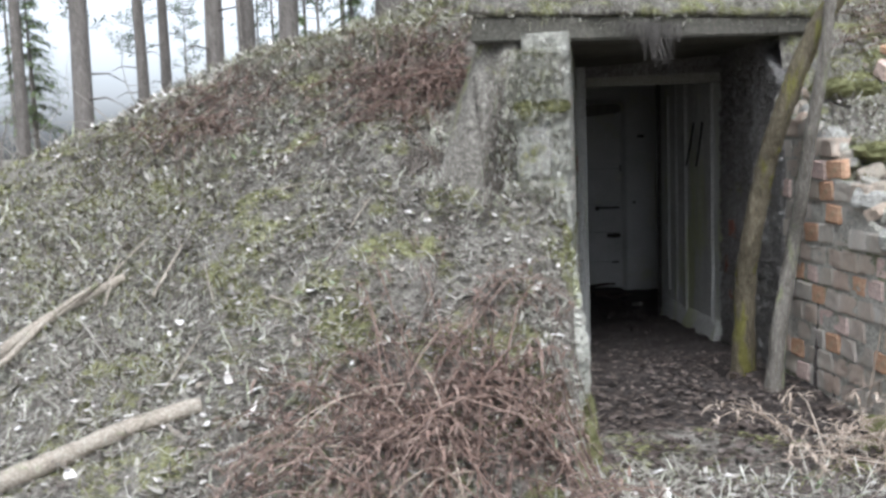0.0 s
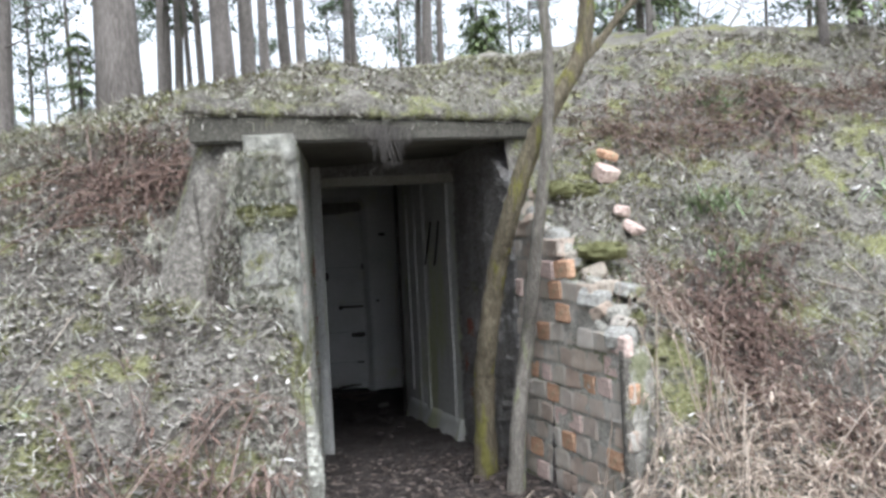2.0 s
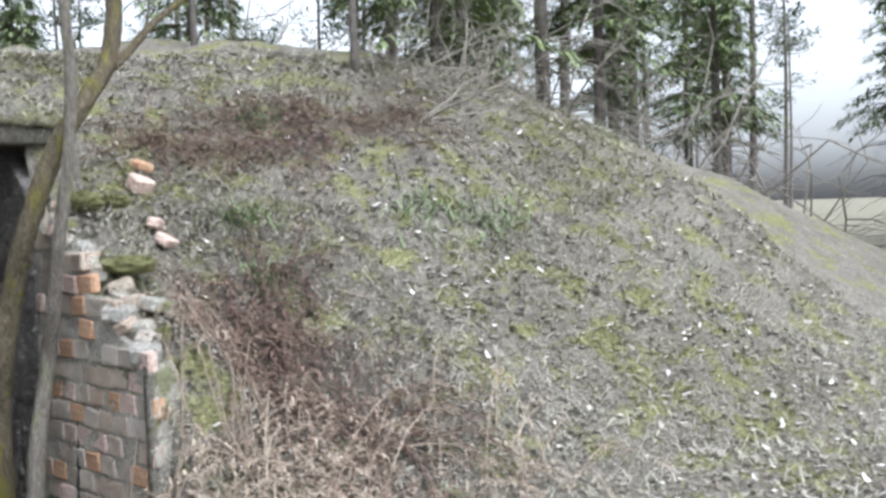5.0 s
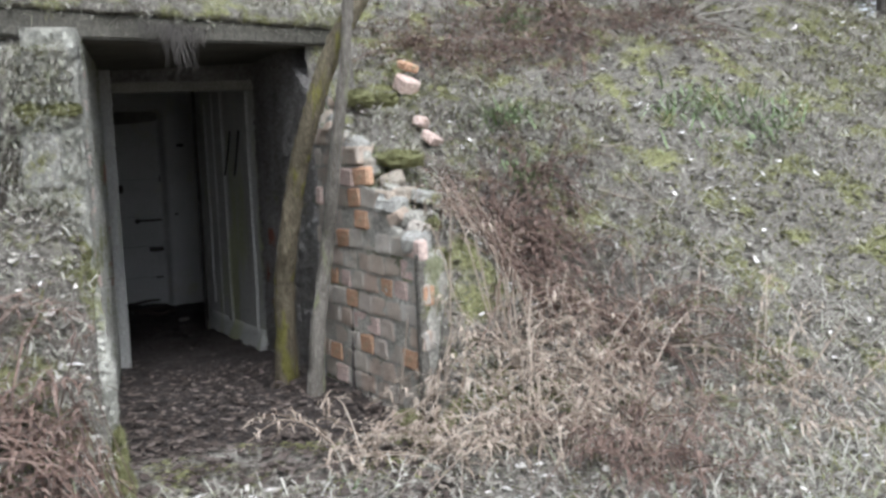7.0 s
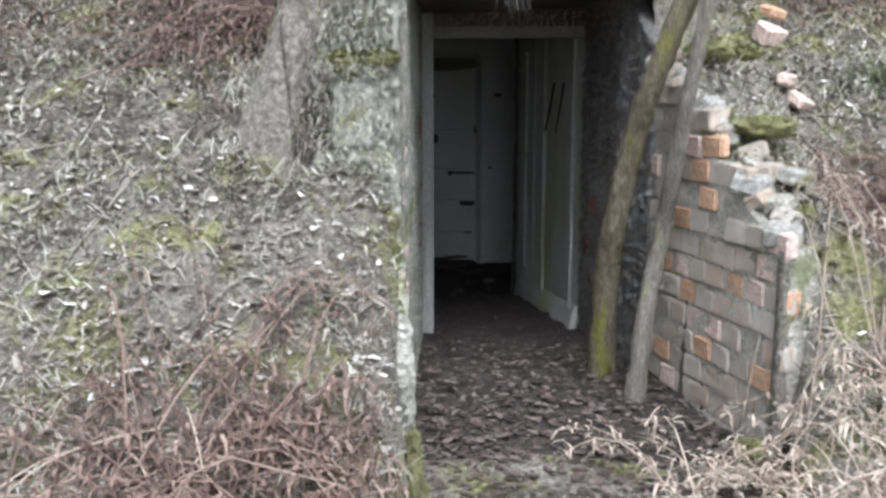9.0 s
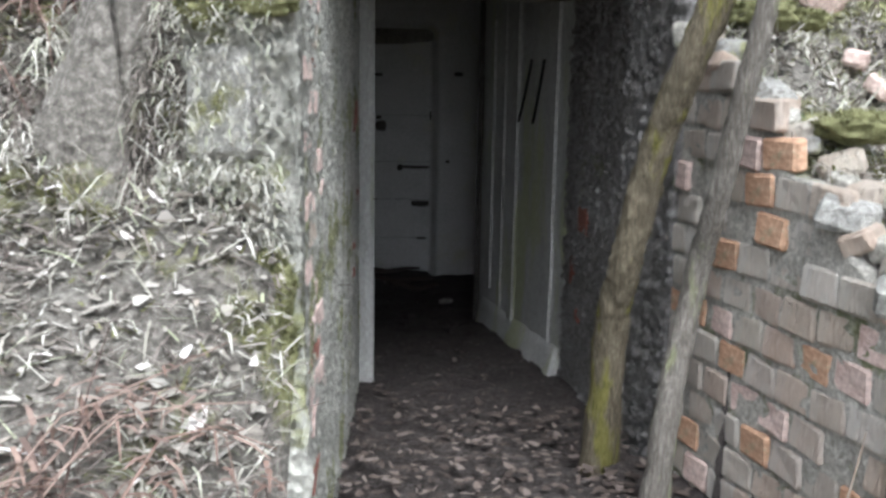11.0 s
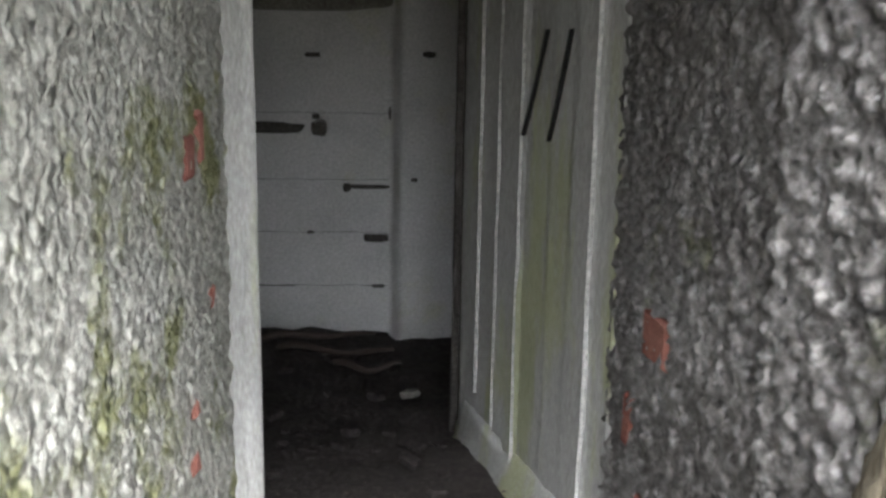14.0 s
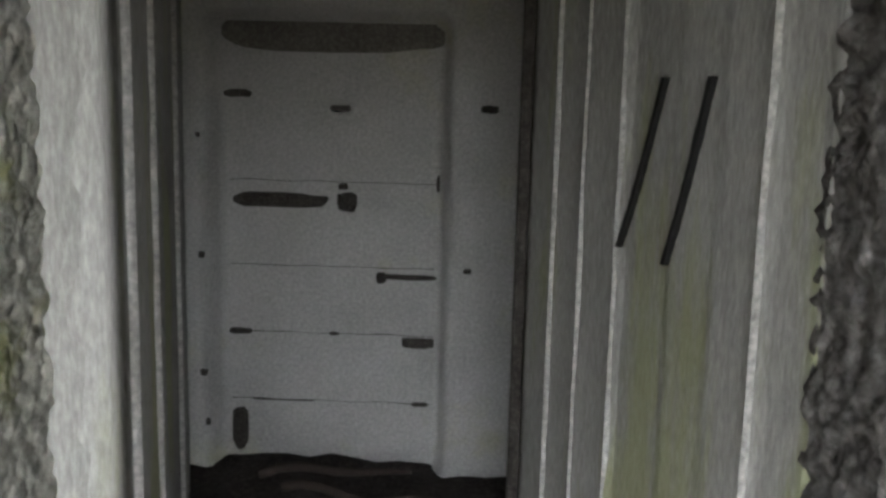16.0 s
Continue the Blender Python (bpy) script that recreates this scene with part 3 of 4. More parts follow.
def leaning_tree(lines, material, label):
    """A small tree: a stem and its branches, each a line of points with its end radii."""
    root = tagged(new("leaning_tree"), label, "tree")
    for k, (pts, r0, r1) in enumerate(lines):
        line = bent(pts, 14 * (len(pts) - 1) if k == 0 else 8 * (len(pts) - 1))
        n = len(line)
        bm = bmesh.new()
        flare = [1 + 0.45 * math.exp(-i / 5) if k == 0 else 1 for i in range(n)]
        tube(bm, line, [flare[i] * (r0 + (r1 - r0) * i / (n - 1)) for i in range(n)], 40 if k == 0 else 9, 0.16, 0.16 if k == 0 else 0)
        part("trunk" if k == 0 else "branch", bm, material, root, smooth=True)
    return root


leaning_tree([
    ([(0.90, 5.70, -0.05), (0.90, 5.60, 0.64), (0.915, 5.50, 0.92), (0.95, 5.45, 1.17), (0.99, 5.38, 1.42), (1.05, 5.27, 1.68), (1.15, 5.22, 1.98), (1.25, 5.22, 2.18), (1.41, 5.25, 2.42), (1.51, 5.3, 2.60), (1.55, 5.3, 2.87), (1.54, 5.3, 3.1), (1.5, 5.3, 4.2)], 0.060, 0.040),
    ([(1.49, 5.29, 2.52), (1.62, 5.36, 2.63), (1.81, 5.4, 2.84), (2.09, 5.4, 3.07), (2.5, 5.5, 3.4)], 0.030, 0.012),
    ([(1.98, 5.4, 2.98), (2.0, 5.35, 3.2), (2.1, 5.3, 3.5)], 0.012, 0.005),
    ([(1.53, 5.3, 2.9), (1.75, 5.25, 3.02), (1.95, 5.2, 3.15)], 0.011, 0.004),
    ([(1.72, 5.37, 2.74), (1.77, 5.4, 2.92), (1.78, 5.4, 3.15)], 0.008, 0.003),
], M_BARK, "leaning tree trunk with mossy furrowed bark")
leaning_tree([
    ([(0.985, 5.24, -0.05), (1.03, 5.26, 0.45), (1.085, 5.31, 0.74), (1.12, 5.31, 0.97), (1.135, 5.21, 1.21), (1.15, 5.15, 1.42), (1.165, 5.1, 1.6), (1.2, 5.08, 1.82), (1.245, 5.08, 2.2), (1.26, 5.08, 2.52), (1.25, 5.08, 2.8), (1.31, 5.08, 3.0), (1.42, 5.1, 4.0)], 0.044, 0.022),
    ([(1.26, 5.08, 2.75), (1.15, 5.1, 3.0), (1.05, 5.1, 3.3)], 0.014, 0.006),
], M_BARK_GREY, "slender leaning grey trunk with rough bark")

# ---- bricks lying loose on the bank ----


def brick_mesh(name, material, size, seed, chip=0.012):
    bm = bmesh.new()
    bmesh.ops.create_cube(bm, size=1, matrix=Matrix.Diagonal((*size, 1)))
    bmesh.ops.bevel(bm, geom=list(bm.edges), offset=chip, segments=1, affect="EDGES")
    for v in bm.verts:
        v.co += 0.16 * min(size) * noise.noise_vector(v.co * 23 + Vector((seed * 3.1, seed, 0)))
    me = bpy.data.meshes.new(name)
    bm.to_mesh(me)
    bm.free()
    me.materials.append(material)
    return me


def resting(x, y, up=0.0):
    return float(lie(x, y)) + up


for k, (x, y, up, size, rz, rx, material, label) in enumerate([
    (1.955, 6.47, 0.06, (0.15, 0.13, 0.11), 20, 25, M_BRICK_PINK, "broken pink brick lying on the bank"),
    (1.985, 6.52, 0.15, (0.14, 0.10, 0.06), 25, 15, M_BRICK_ORANGE, "orange brick lying on a broken brick"),
    (1.93, 6.05, 0.05, (0.12, 0.09, 0.07), 60, 20, M_BRICK_PINK, "half brick sunk in the bank"),
    (1.935, 5.84, 0.05, (0.20, 0.10, 0.065), 55, 35, M_BRICK_PINK, "pale pink brick lying on the bank"),
    (1.60, 4.93, 0.06, (0.17, 0.12, 0.07), 30, 10, M_PLASTER, "white lump of plaster on the wall top"),
]):
    tagged(new("loose_brick", brick_mesh("loose_brick", material, size, k)), label, "brick", "bricks on the bank").matrix_world = pose(x, y, resting(x, y, up), rx, 8, rz)

# broken bricks and lumps along the top of the wing wall
for k in range(20):
    s = 0.32 + 1.28 * k / 20
    u = Vector((WING_B[0] - WING_A[0], WING_B[1] - WING_A[1])) / WING_LEN
    q = Vector(WING_A) + u * s + Vector((-u.y, u.x)) * rng.uniform(0.03, 0.17)
    size = rng.uniform(0.06, 0.13)
    lump = new("broken_brick", brick_mesh("broken_brick", (M_BRICK, M_MORTAR, M_BRICK, M_PLASTER)[k % 4], (size * 1.3, size, size * 0.8), 400 + k, size * 0.15))
    lump.matrix_world = pose(q.x, q.y, wing_top(s) - 0.085 + rng.uniform(-0.01, 0.02), rng.uniform(-25, 25), rng.uniform(-25, 25), rng.uniform(0, 180))
    tagged(lump, "broken brick crumbling on the wing wall top", "brick", "broken bricks on the wall")

# ---- stains, holes and paint in the chamber ----


def smear(name, x0, x1, z0, z1, y, material, label, seed, axis=None):
    """A thin ragged patch lying on a wall."""
    n = 14
    outline = []
    for i in range(2 * n):
        s = i / (2 * n) * 2 * math.pi
        r = 1 + 0.35 * noise.noise(Vector((math.cos(s) * 1.6, math.sin(s) * 1.6, seed)))
        cx, cz = math.cos(s), math.sin(s)
        cx, cz = math.copysign(abs(cx) ** 0.5, cx), math.copysign(abs(cz) ** 0.6, cz)
        outline.append(((x0 + x1) / 2 + (x1 - x0) / 2 * cx * (0.8 + 0.2 * r), y, (z0 + z1) / 2 + (z1 - z0) / 2 * cz * r))
    bm = bmesh.new()
    front = [bm.verts.new(p) for p in outline]
    back = [bm.verts.new((p[0], p[1] + 0.012, p[2])) for p in outline]
    bm.faces.new(front)
    for i in range(len(front)):
        j = (i + 1) % len(front)
        bm.faces.new((front[i], back[i], back[j], front[j]))
    ob = part(name, bm, material)
    return tagged(ob, label, "stain", "stains on the recess wall")


NICHE, FRONT = 9.624, 9.493
for k, (x0, x1, z0, z1, y) in enumerate([
    (-0.62, -0.50, 1.595, 1.625, NICHE), (-0.17, -0.085, 1.545, 1.57, NICHE), (-0.585, -0.18, 1.135, 1.195, NICHE), (-0.14, -0.055, 1.13, 1.205, NICHE), (-0.135, -0.095, 1.215, 1.245, NICHE),
    (0.045, 0.29, 0.835, 0.858, NICHE), (0.03, 0.075, 0.82, 0.865, NICHE), (0.145, 0.285, 0.535, 0.585, NICHE), (-0.61, -0.51, 0.575, 0.60, NICHE), (-0.17, -0.13, 0.58, 0.596, NICHE),
    (0.19, 0.265, 0.272, 0.29, NICHE), (-0.51, -0.24, 0.278, 0.284, NICHE), (-0.60, -0.53, 0.06, 0.24, NICHE), (0.405, 0.44, 0.895, 0.915, FRONT), (0.46, 0.53, 1.555, 1.585, FRONT), (-0.70, -0.675, 0.93, 0.955, FRONT), (-0.70, -0.67, 0.42, 0.45, FRONT), (-0.68, -0.66, 0.20, 0.23, FRONT), (-0.705, -0.685, 1.43, 1.45, FRONT), (0.28, 0.296, 1.22, 1.28, NICHE),
]):
    smear("stain", x0, x1, z0, z1, y, M_SOOT, "dark hole and soot mark on whitewash", k)
# wide dark grey patch along the top of the recess
smear("stain", -0.63, 0.31, 1.79, 1.925, NICHE - 0.004, M_DARK_GREY, "dark grey patch under the recess head", 50)
for k, z in enumerate((0.285, 0.59, 0.885, 1.25)):
    bm = bmesh.new()
    line = [(x, NICHE + 0.001, z + 0.006 * noise.noise(Vector((x * 7, k, 0)))) for x in np.arange(-0.60, 0.30, 0.04)]
    tube(bm, line, [0.0022 * (0.5 + abs(noise.noise(Vector((p[0] * 9, k, 4))))) for p in line], 4)
    tagged(part("crack", bm, M_SOOT), "thin dark crack across the whitewashed recess", "crack", "cracks in the recess")


def on_right_panel(s, z, out=0.014):
    """A point s metres along the right chamber wall from its far end."""
    a, b = Vector((0.60, 8.25)), Vector((0.945, 7.0))
    u = (b - a).normalized()
    n = Vector((u.y, -u.x))
    q = a + u * s + n * out
    return (q.x, q.y, z)


# two sprayed strokes on the right wall, plain slanting lines
for s0, s1 in ((0.79, 0.62), (0.965, 0.83)):
    bm = bmesh.new()
    pts = bent([on_right_panel(s0 + (s1 - s0) * q, 1.665 - 0.345 * q - 0.02 * math.sin(3 * q), 0.0135) for q in (0, 0.25, 0.5, 0.75, 1)], 24)
    u = Vector((0.345, -1.25, 0)).normalized()
    nrm = Vector((u.y, -u.x, 0))
    left, right = [], []
    for i, p in enumerate(pts):
        w = 0.0085 * (0.7 + 0.5 * abs(noise.noise(Vector((i * 0.4, s0 * 9, 0)))))
        left.append((bm.verts.new(p - u * w), bm.verts.new(p - u * w - nrm * 0.012)))
        right.append((bm.verts.new(p + u * w), bm.verts.new(p + u * w - nrm * 0.012)))
    for i in range(len(pts) - 1):
        bm.faces.new((left[i][0], right[i][0], right[i + 1][0], left[i + 1][0]))
        bm.faces.new((left[i][1], left[i][0], left[i + 1][0], left[i + 1][1]))
        bm.faces.new((right[i][0], right[i][1], right[i + 1][1], right[i + 1][0]))
    tagged(part("paint_stroke", bm, M_SPRAY), "slanting stroke of black spray paint on concrete", "graffiti", "sprayed strokes")

# dark upright strip on the far edge of the right wall
bm = bmesh.new()
bmesh.ops.create_cube(bm, size=1, matrix=Matrix.Translation((0.583, 8.275, 1.06)) @ Matrix.Diagonal((0.036, 0.03, 2.5, 1)))
bmesh.ops.bevel(bm, geom=list(bm.edges), offset=0.006, segments=1, affect="EDGES")
tagged(part("trim_rusty", bm, M_SOOT), "dark edge strip at the wall end", "trim", kind="structure")

# ---- rubble and debris on the chamber floor ----
for k in range(46):
    x, y = rng.uniform(-0.5, 0.62), rng.uniform(7.2, 9.4)
    if x < -0.04 - (y - 7.05) * 0.27 or x > 0.85 - (y - 7.0) * 0.26:
        continue
    size = rng.uniform(0.02, 0.07)
    ob = new("rubble", brick_mesh("rubble", M_DIRT if k % 6 else M_DARK_GREY, (size * 1.4, size, size * 0.6), 60 + k, size * 0.18))
    ob.matrix_world = pose(x, y, 0.005 + size * 0.2, rng.uniform(-15, 15), rng.uniform(-15, 15), rng.uniform(0, 180))
    tagged(ob, "small dirty lump of rubble on the floor", "rubble", "rubble on the floor")
for k, (x0, x1, y, tilt) in enumerate([(-0.42, 0.22, 9.36, 4), (-0.30, 0.32, 9.20, -6), (0.02, 0.36, 8.95, 8)]):
    bm = bmesh.new()
    line = [(x0 + (x1 - x0) * q, y + 0.05 * math.sin(5 * q + k), 0.045 + 0.05 * q * (k == 0) + 0.012 * math.sin(9 * q)) for q in np.linspace(0, 1, 9)]
    tube(bm, line, [0.018, 0.02, 0.02, 0.018, 0.018, 0.016, 0.015, 0.013, 0.008], 7, 0.3)
    tagged(part("old_plank", bm, M_LEAF_DARK, smooth=True), "dark rotten stick lying on the floor", "stick", "sticks on the floor")

# ---- fallen wood on the slope ----


def fallen(name, pts, r0, r1, label, material, group=""):
    bm = bmesh.new()
    line = bent(pts, 8 * (len(pts) - 1))
    n = len(line)
    tube(bm, line, [r0 + (r1 - r0) * i / (n - 1) for i in range(n)], 9, 0.22)
    return tagged(part(name, bm, material, smooth=True), label, "log" if r0 > 0.02 else "stick", group)


def along(a, b, n, up):
    return [(a[0] + (b[0] - a[0]) * i / n, a[1] + (b[1] - a[1]) * i / n, resting(a[0] + (b[0] - a[0]) * i / n, a[1] + (b[1] - a[1]) * i / n, up)) for i in range(n + 1)]


fallen("fallen_log", along((-2.85, 2.95), (-1.60, 3.38), 4, 0.035), 0.05, 0.034, "bleached fallen log lying on the slope", M_LOG, "fallen wood")
fallen("fallen_log", along((-3.2, 3.45), (-2.26, 4.06), 3, 0.03), 0.042, 0.022, "thin bleached fallen log on the slope", M_LOG, "fallen wood")
fallen("fallen_branch", along((-2.75, 3.5), (-2.35, 3.98), 3, 0.09), 0.016, 0.010, "bare fallen branch on the slope", M_LOG, "fallen wood")
fallen("fallen_branch", along((-2.05, 3.92), (-2.04, 4.25), 2, 0.05), 0.009, 0.006, "pale broken stick in the litter", M_LOG, "fallen wood")
for k in range(26):
    a = (rng.uniform(-3.0, -0.3), rng.uniform(3.1, 4.6)) if k < 15 else (rng.uniform(1.9, 4.6), rng.uniform(4.1, 6.4))
    h, ln = rng.uniform(0, 6.28), rng.uniform(0.15, 0.45)
    b = (a[0] + ln * math.cos(h), a[1] + ln * math.sin(h))
    fallen("stick", along(a, b, 3, rng.uniform(0.02, 0.06)), rng.uniform(0.004, 0.008), 0.003, "thin pale dry stick in the litter", M_LOG if k % 3 else M_DEADTWIG, "sticks on the slope")

# ---- dead bracken: arching stalks with shrivelled leaflets ----


def bracken(x, y, spread, count, length, material, label, seed, lift=0.35):
    """A heap of collapsed fern stalks."""
    r = np.random.default_rng(seed)
    root = tagged(new("dead_bracken"), label, "fern")
    root.location = (x, y, resting(x, y))
    stalks, leaves_v, leaves_f = bmesh.new(), [], []
    for k in range(int(count * (0.7 if material is M_BRACKEN_TAN else 1.25))):
        px, py = r.normal(0, spread * 0.5, 2)
        h, ln = r.uniform(0, 6.28), length * r.uniform(0.5, 1.5)
        turn = r.normal(0, 0.25)
        sag = r.uniform(0.2, 1.0) * lift
        pts = []
        for q in np.linspace(0, 1, 6):
            wx, wy = px + ln * q * math.cos(h + turn * q), py + ln * q * math.sin(h + turn * q)
            wz = float(ground(x + wx, y + wy)) - root.location.z + 0.03 + sag * ln * math.sin(math.pi * min(1, q * 0.95)) * 0.8
            pts.append((wx, wy, max(wz, -1)))
        rad = r.uniform(0.002, 0.0042)
        tube(stalks, pts, [rad, rad, rad * 0.9, rad * 0.8, rad * 0.6, rad * 0.4], 4)
        m = 20
        at = np.array([pts[min(int(q * 5), 4)] for q in r.uniform(0.25, 1, m)]) + r.normal(0, 0.02, (m, 3))
        v, f = ribbons(at, r.uniform(0, 6.28, m), r.uniform(0.03, 0.09, m), r.uniform(0.004, 0.012, m), r.uniform(-0.5, 0.4, m), r.uniform(0.2, 1.0, m))
        leaves_f.append(f + sum(len(a) for a in leaves_v))
        leaves_v.append(v)
    part("stalk_tangle", stalks, material, root)["kind"] = "stuff"
    v, f = np.concatenate(leaves_v), np.concatenate(leaves_f)
    add_mesh("dry_foliage", v.tolist(), f.tolist(), material, root)["kind"] = "stuff"
    return root


BRACKEN_RED = "collapsed red-brown dead bracken on the slope"
BRACKEN_TAN = "pale tan dead bracken stalks at the foot"
for k, (x, y, spread, count, length, tan, lift) in enumerate([
    (-1.0, 5.35, 0.35, 60, 0.5, 0, 0.3), (-1.15, 5.6, 0.25, 30, 0.45, 0, 0.3), (-2.3, 5.4, 0.3, 36, 0.5, 0, 0.3), (-0.62, 3.30, 0.33, 85, 0.55, 0, 0.4), (-0.95, 3.15, 0.3, 50, 0.5, 0, 0.4), (-0.3, 3.35, 0.2, 36, 0.45, 0, 0.45),
    (2.15, 5.15, 0.22, 60, 0.45, 0, 0.4), (2.3, 4.85, 0.25, 60, 0.5, 0, 0.4), (2.5, 5.5, 0.2, 24, 0.45, 0, 0.35), (2.0, 4.4, 0.25, 60, 0.5, 1, 0.5), (2.35, 4.1, 0.35, 60, 0.55, 1, 0.5), (2.7, 4.4, 0.3, 40, 0.5, 0, 0.4), (1.75, 4.0, 0.25, 55, 0.5, 1, 0.6), (1.35, 4.02, 0.16, 30, 0.42, 1, 0.6), (1.0, 4.18, 0.16, 22, 0.38, 1, 0.6),
    (2.9, 7.1, 0.4, 50, 0.5, 0, 0.3), (3.5, 7.15, 0.4, 50, 0.5, 0, 0.3), (2.3, 7.0, 0.3, 36, 0.45, 0, 0.3), (4.3, 7.0, 0.35, 40, 0.5, 0, 0.3), (3.2, 3.9, 0.4, 40, 0.5, 1, 0.5), (2.2, 3.6, 0.3, 40, 0.5, 0, 0.5),
]):
    bracken(x, y, spread, count, length, M_BRACKEN_TAN if tan else M_BRACKEN, BRACKEN_TAN if tan else BRACKEN_RED, 100 + k, lift)

# long pale stalks lying over the bracken heaps
for k in range(34):
    near_foot = k < 15
    a = (rng.uniform(-1.15, -0.2), rng.uniform(3.0, 3.55)) if near_foot else (rng.uniform(1.3, 2.8), rng.uniform(3.7, 4.9))
    h, ln, arch = rng.uniform(3.3, 6.1) if near_foot else rng.uniform(0, 6.28), rng.uniform(0.3, 0.7), rng.uniform(0.03, 0.13)
    pts = []
    for q in np.linspace(0, 1, 5):
        x, y = a[0] + ln * q * math.cos(h), a[1] + ln * q * math.sin(h)
        pts.append((x, y, float(ground(x, y)) + 0.03 + arch * math.sin(math.pi * min(1, q + 0.12)) ** 0.8))
    fallen("bracken_stalk", pts, 0.0036, 0.0018, "long pale dead bracken stalk arching over litter", M_BRACKEN_TAN, "bracken stalks")

# ---- moss cushions ----


def moss_cushion(x, y, z, sx, sy, sz, seed, label="yellow-green moss cushion on the masonry"):
    r = np.random.default_rng(seed)
    bm = bmesh.new()
    bmesh.ops.create_icosphere(bm, subdivisions=4, radius=1)
    for v in bm.verts:
        d = 1 + 0.35 * noise.noise(v.co * 2.3 + Vector((seed, 0, 0))) + 0.18 * noise.noise(v.co * 7 + Vector((0, seed, 0)))
        v.co = Vector((v.co.x * sx, v.co.y * sy, v.co.z * sz)) * d
    root = part("moss_cushion", bm, M_MOSS, smooth=True)
    root.location = (x, y, z)
    tagged(root, label, "moss", "moss cushions")
    n = 900
    d = r.normal(0, 1, (n, 3))
    d[:, 2] = np.abs(d[:, 2])
    d /= np.linalg.norm(d, axis=1)[:, None]
    c = d * np.array([sx, sy, sz]) * r.uniform(0.85, 1.1, (n, 1))
    v, f = ribbons(c, r.uniform(0, 6.28, n), r.uniform(0.010, 0.026, n), r.uniform(0.003, 0.006, n), r.uniform(0.1, 0.9, n), r.uniform(0, 0.8, n))
    add_mesh("moss_fuzz", v.tolist(), f.tolist(), M_MOSS, root)["kind"] = "stuff"
    return root


for k, (x, y, z, sx, sy, sz) in enumerate([
    (-0.30, 4.42, 1.745, 0.075, 0.06, 0.045), (-0.17, 4.39, 1.755, 0.09, 0.05, 0.03), (-0.25, 4.5, 2.01, 0.12, 0.10, 0.03), (-0.16, 4.36, 1.12, 0.07, 0.05, 0.09), (-0.13, 4.30, 1.0, 0.05, 0.05, 0.07), (-0.03, 4.0, 0.28, 0.035, 0.06, 0.16), (-0.02, 4.02, 0.16, 0.05, 0.07, 0.10), (-0.62, 4.50, 1.24, 0.09, 0.06, 0.05),
    (1.57, 4.70, 1.06, 0.075, 0.07, 0.10), (1.52, 5.10, 1.47, 0.16, 0.10, 0.05), (1.42, 5.75, 1.83, 0.14, 0.14, 0.06), (1.36, 4.55, 0.14, 0.08, 0.08, 0.05), (1.65, 5.9, 1.83, 0.1, 0.08, 0.04),
    (-0.75, 4.15, 1.09, 0.09, 0.06, 0.04),
]):
    moss_cushion(x, y, z - 0.02, sx * 0.85, sy * 0.85, sz, 200 + k)

# ---- sod and roots hanging over the slab ----


def sod():
    n, prof = 90, [(0.30, 0.19), (0.18, 0.16), (0.06, 0.12), (0.01, 0.08), (-0.02, 0.045), (-0.012, 0.015), (0.02, 0.01)]
    verts, faces = [], []
    for i in range(n + 1):
        x = -0.60 + 2.0 * i / n
        for k, (dy, dz) in enumerate(prof):
            p = Vector((x * 5, k * 0.6, 0))
            w = 0.6 + 0.9 * abs(noise.noise(Vector((x * 2.2, 1, 0)))) + 0.25 * noise.noise(p * 2)
            verts.append((x + 0.01 * noise.noise(p * 3), slab_front(x) + dy + 0.02 * noise.noise(p * 2.1), 2.205 + 0.025 * (x + 0.5) + dz * w + 0.012 * noise.noise(p * 4)))
    m = len(prof)
    for i in range(n):
        for k in range(m - 1):
            a = i * m + k
            faces.append((a, a + m, a + m + 1, a + 1))
    ob = add_mesh("sod", verts, faces, M_SOIL, smooth=True)
    tagged(ob, "mossy sod overhanging the concrete slab edge", "sod")
    r = np.random.default_rng(5)
    c = 2600
    x = r.uniform(-0.6, 1.4, c)
    hang = np.exp(-((x - 0.42) / 0.11) ** 2)
    centre = np.stack([x, slab_front(x) + r.uniform(-0.04, 0.22, c), 2.215 + 0.025 * (x + 0.5) + r.uniform(0.0, 0.13, c)], 1)
    centre[:, 2] -= (centre[:, 1] < slab_front(x)) * r.uniform(0, 0.08, c)
    v, f = ribbons(centre, r.uniform(0, 6.28, c), r.uniform(0.03, 0.10, c), r.uniform(0.003, 0.007, c), r.uniform(-0.3, 0.8, c), r.uniform(0, 1.2, c))
    add_mesh("grass", v.tolist(), f.tolist(), M_STRAW, ob)["kind"] = "stuff"
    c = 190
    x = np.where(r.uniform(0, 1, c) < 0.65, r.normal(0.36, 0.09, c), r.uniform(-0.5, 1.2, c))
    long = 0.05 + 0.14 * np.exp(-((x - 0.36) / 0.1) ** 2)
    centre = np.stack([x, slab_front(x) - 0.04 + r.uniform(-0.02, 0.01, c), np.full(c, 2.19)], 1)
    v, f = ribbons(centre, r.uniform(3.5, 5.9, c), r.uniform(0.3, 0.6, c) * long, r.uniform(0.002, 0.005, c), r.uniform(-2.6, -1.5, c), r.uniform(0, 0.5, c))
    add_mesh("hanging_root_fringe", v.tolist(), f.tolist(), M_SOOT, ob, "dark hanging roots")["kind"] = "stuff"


sod()

# ---- litter on the slopes ----


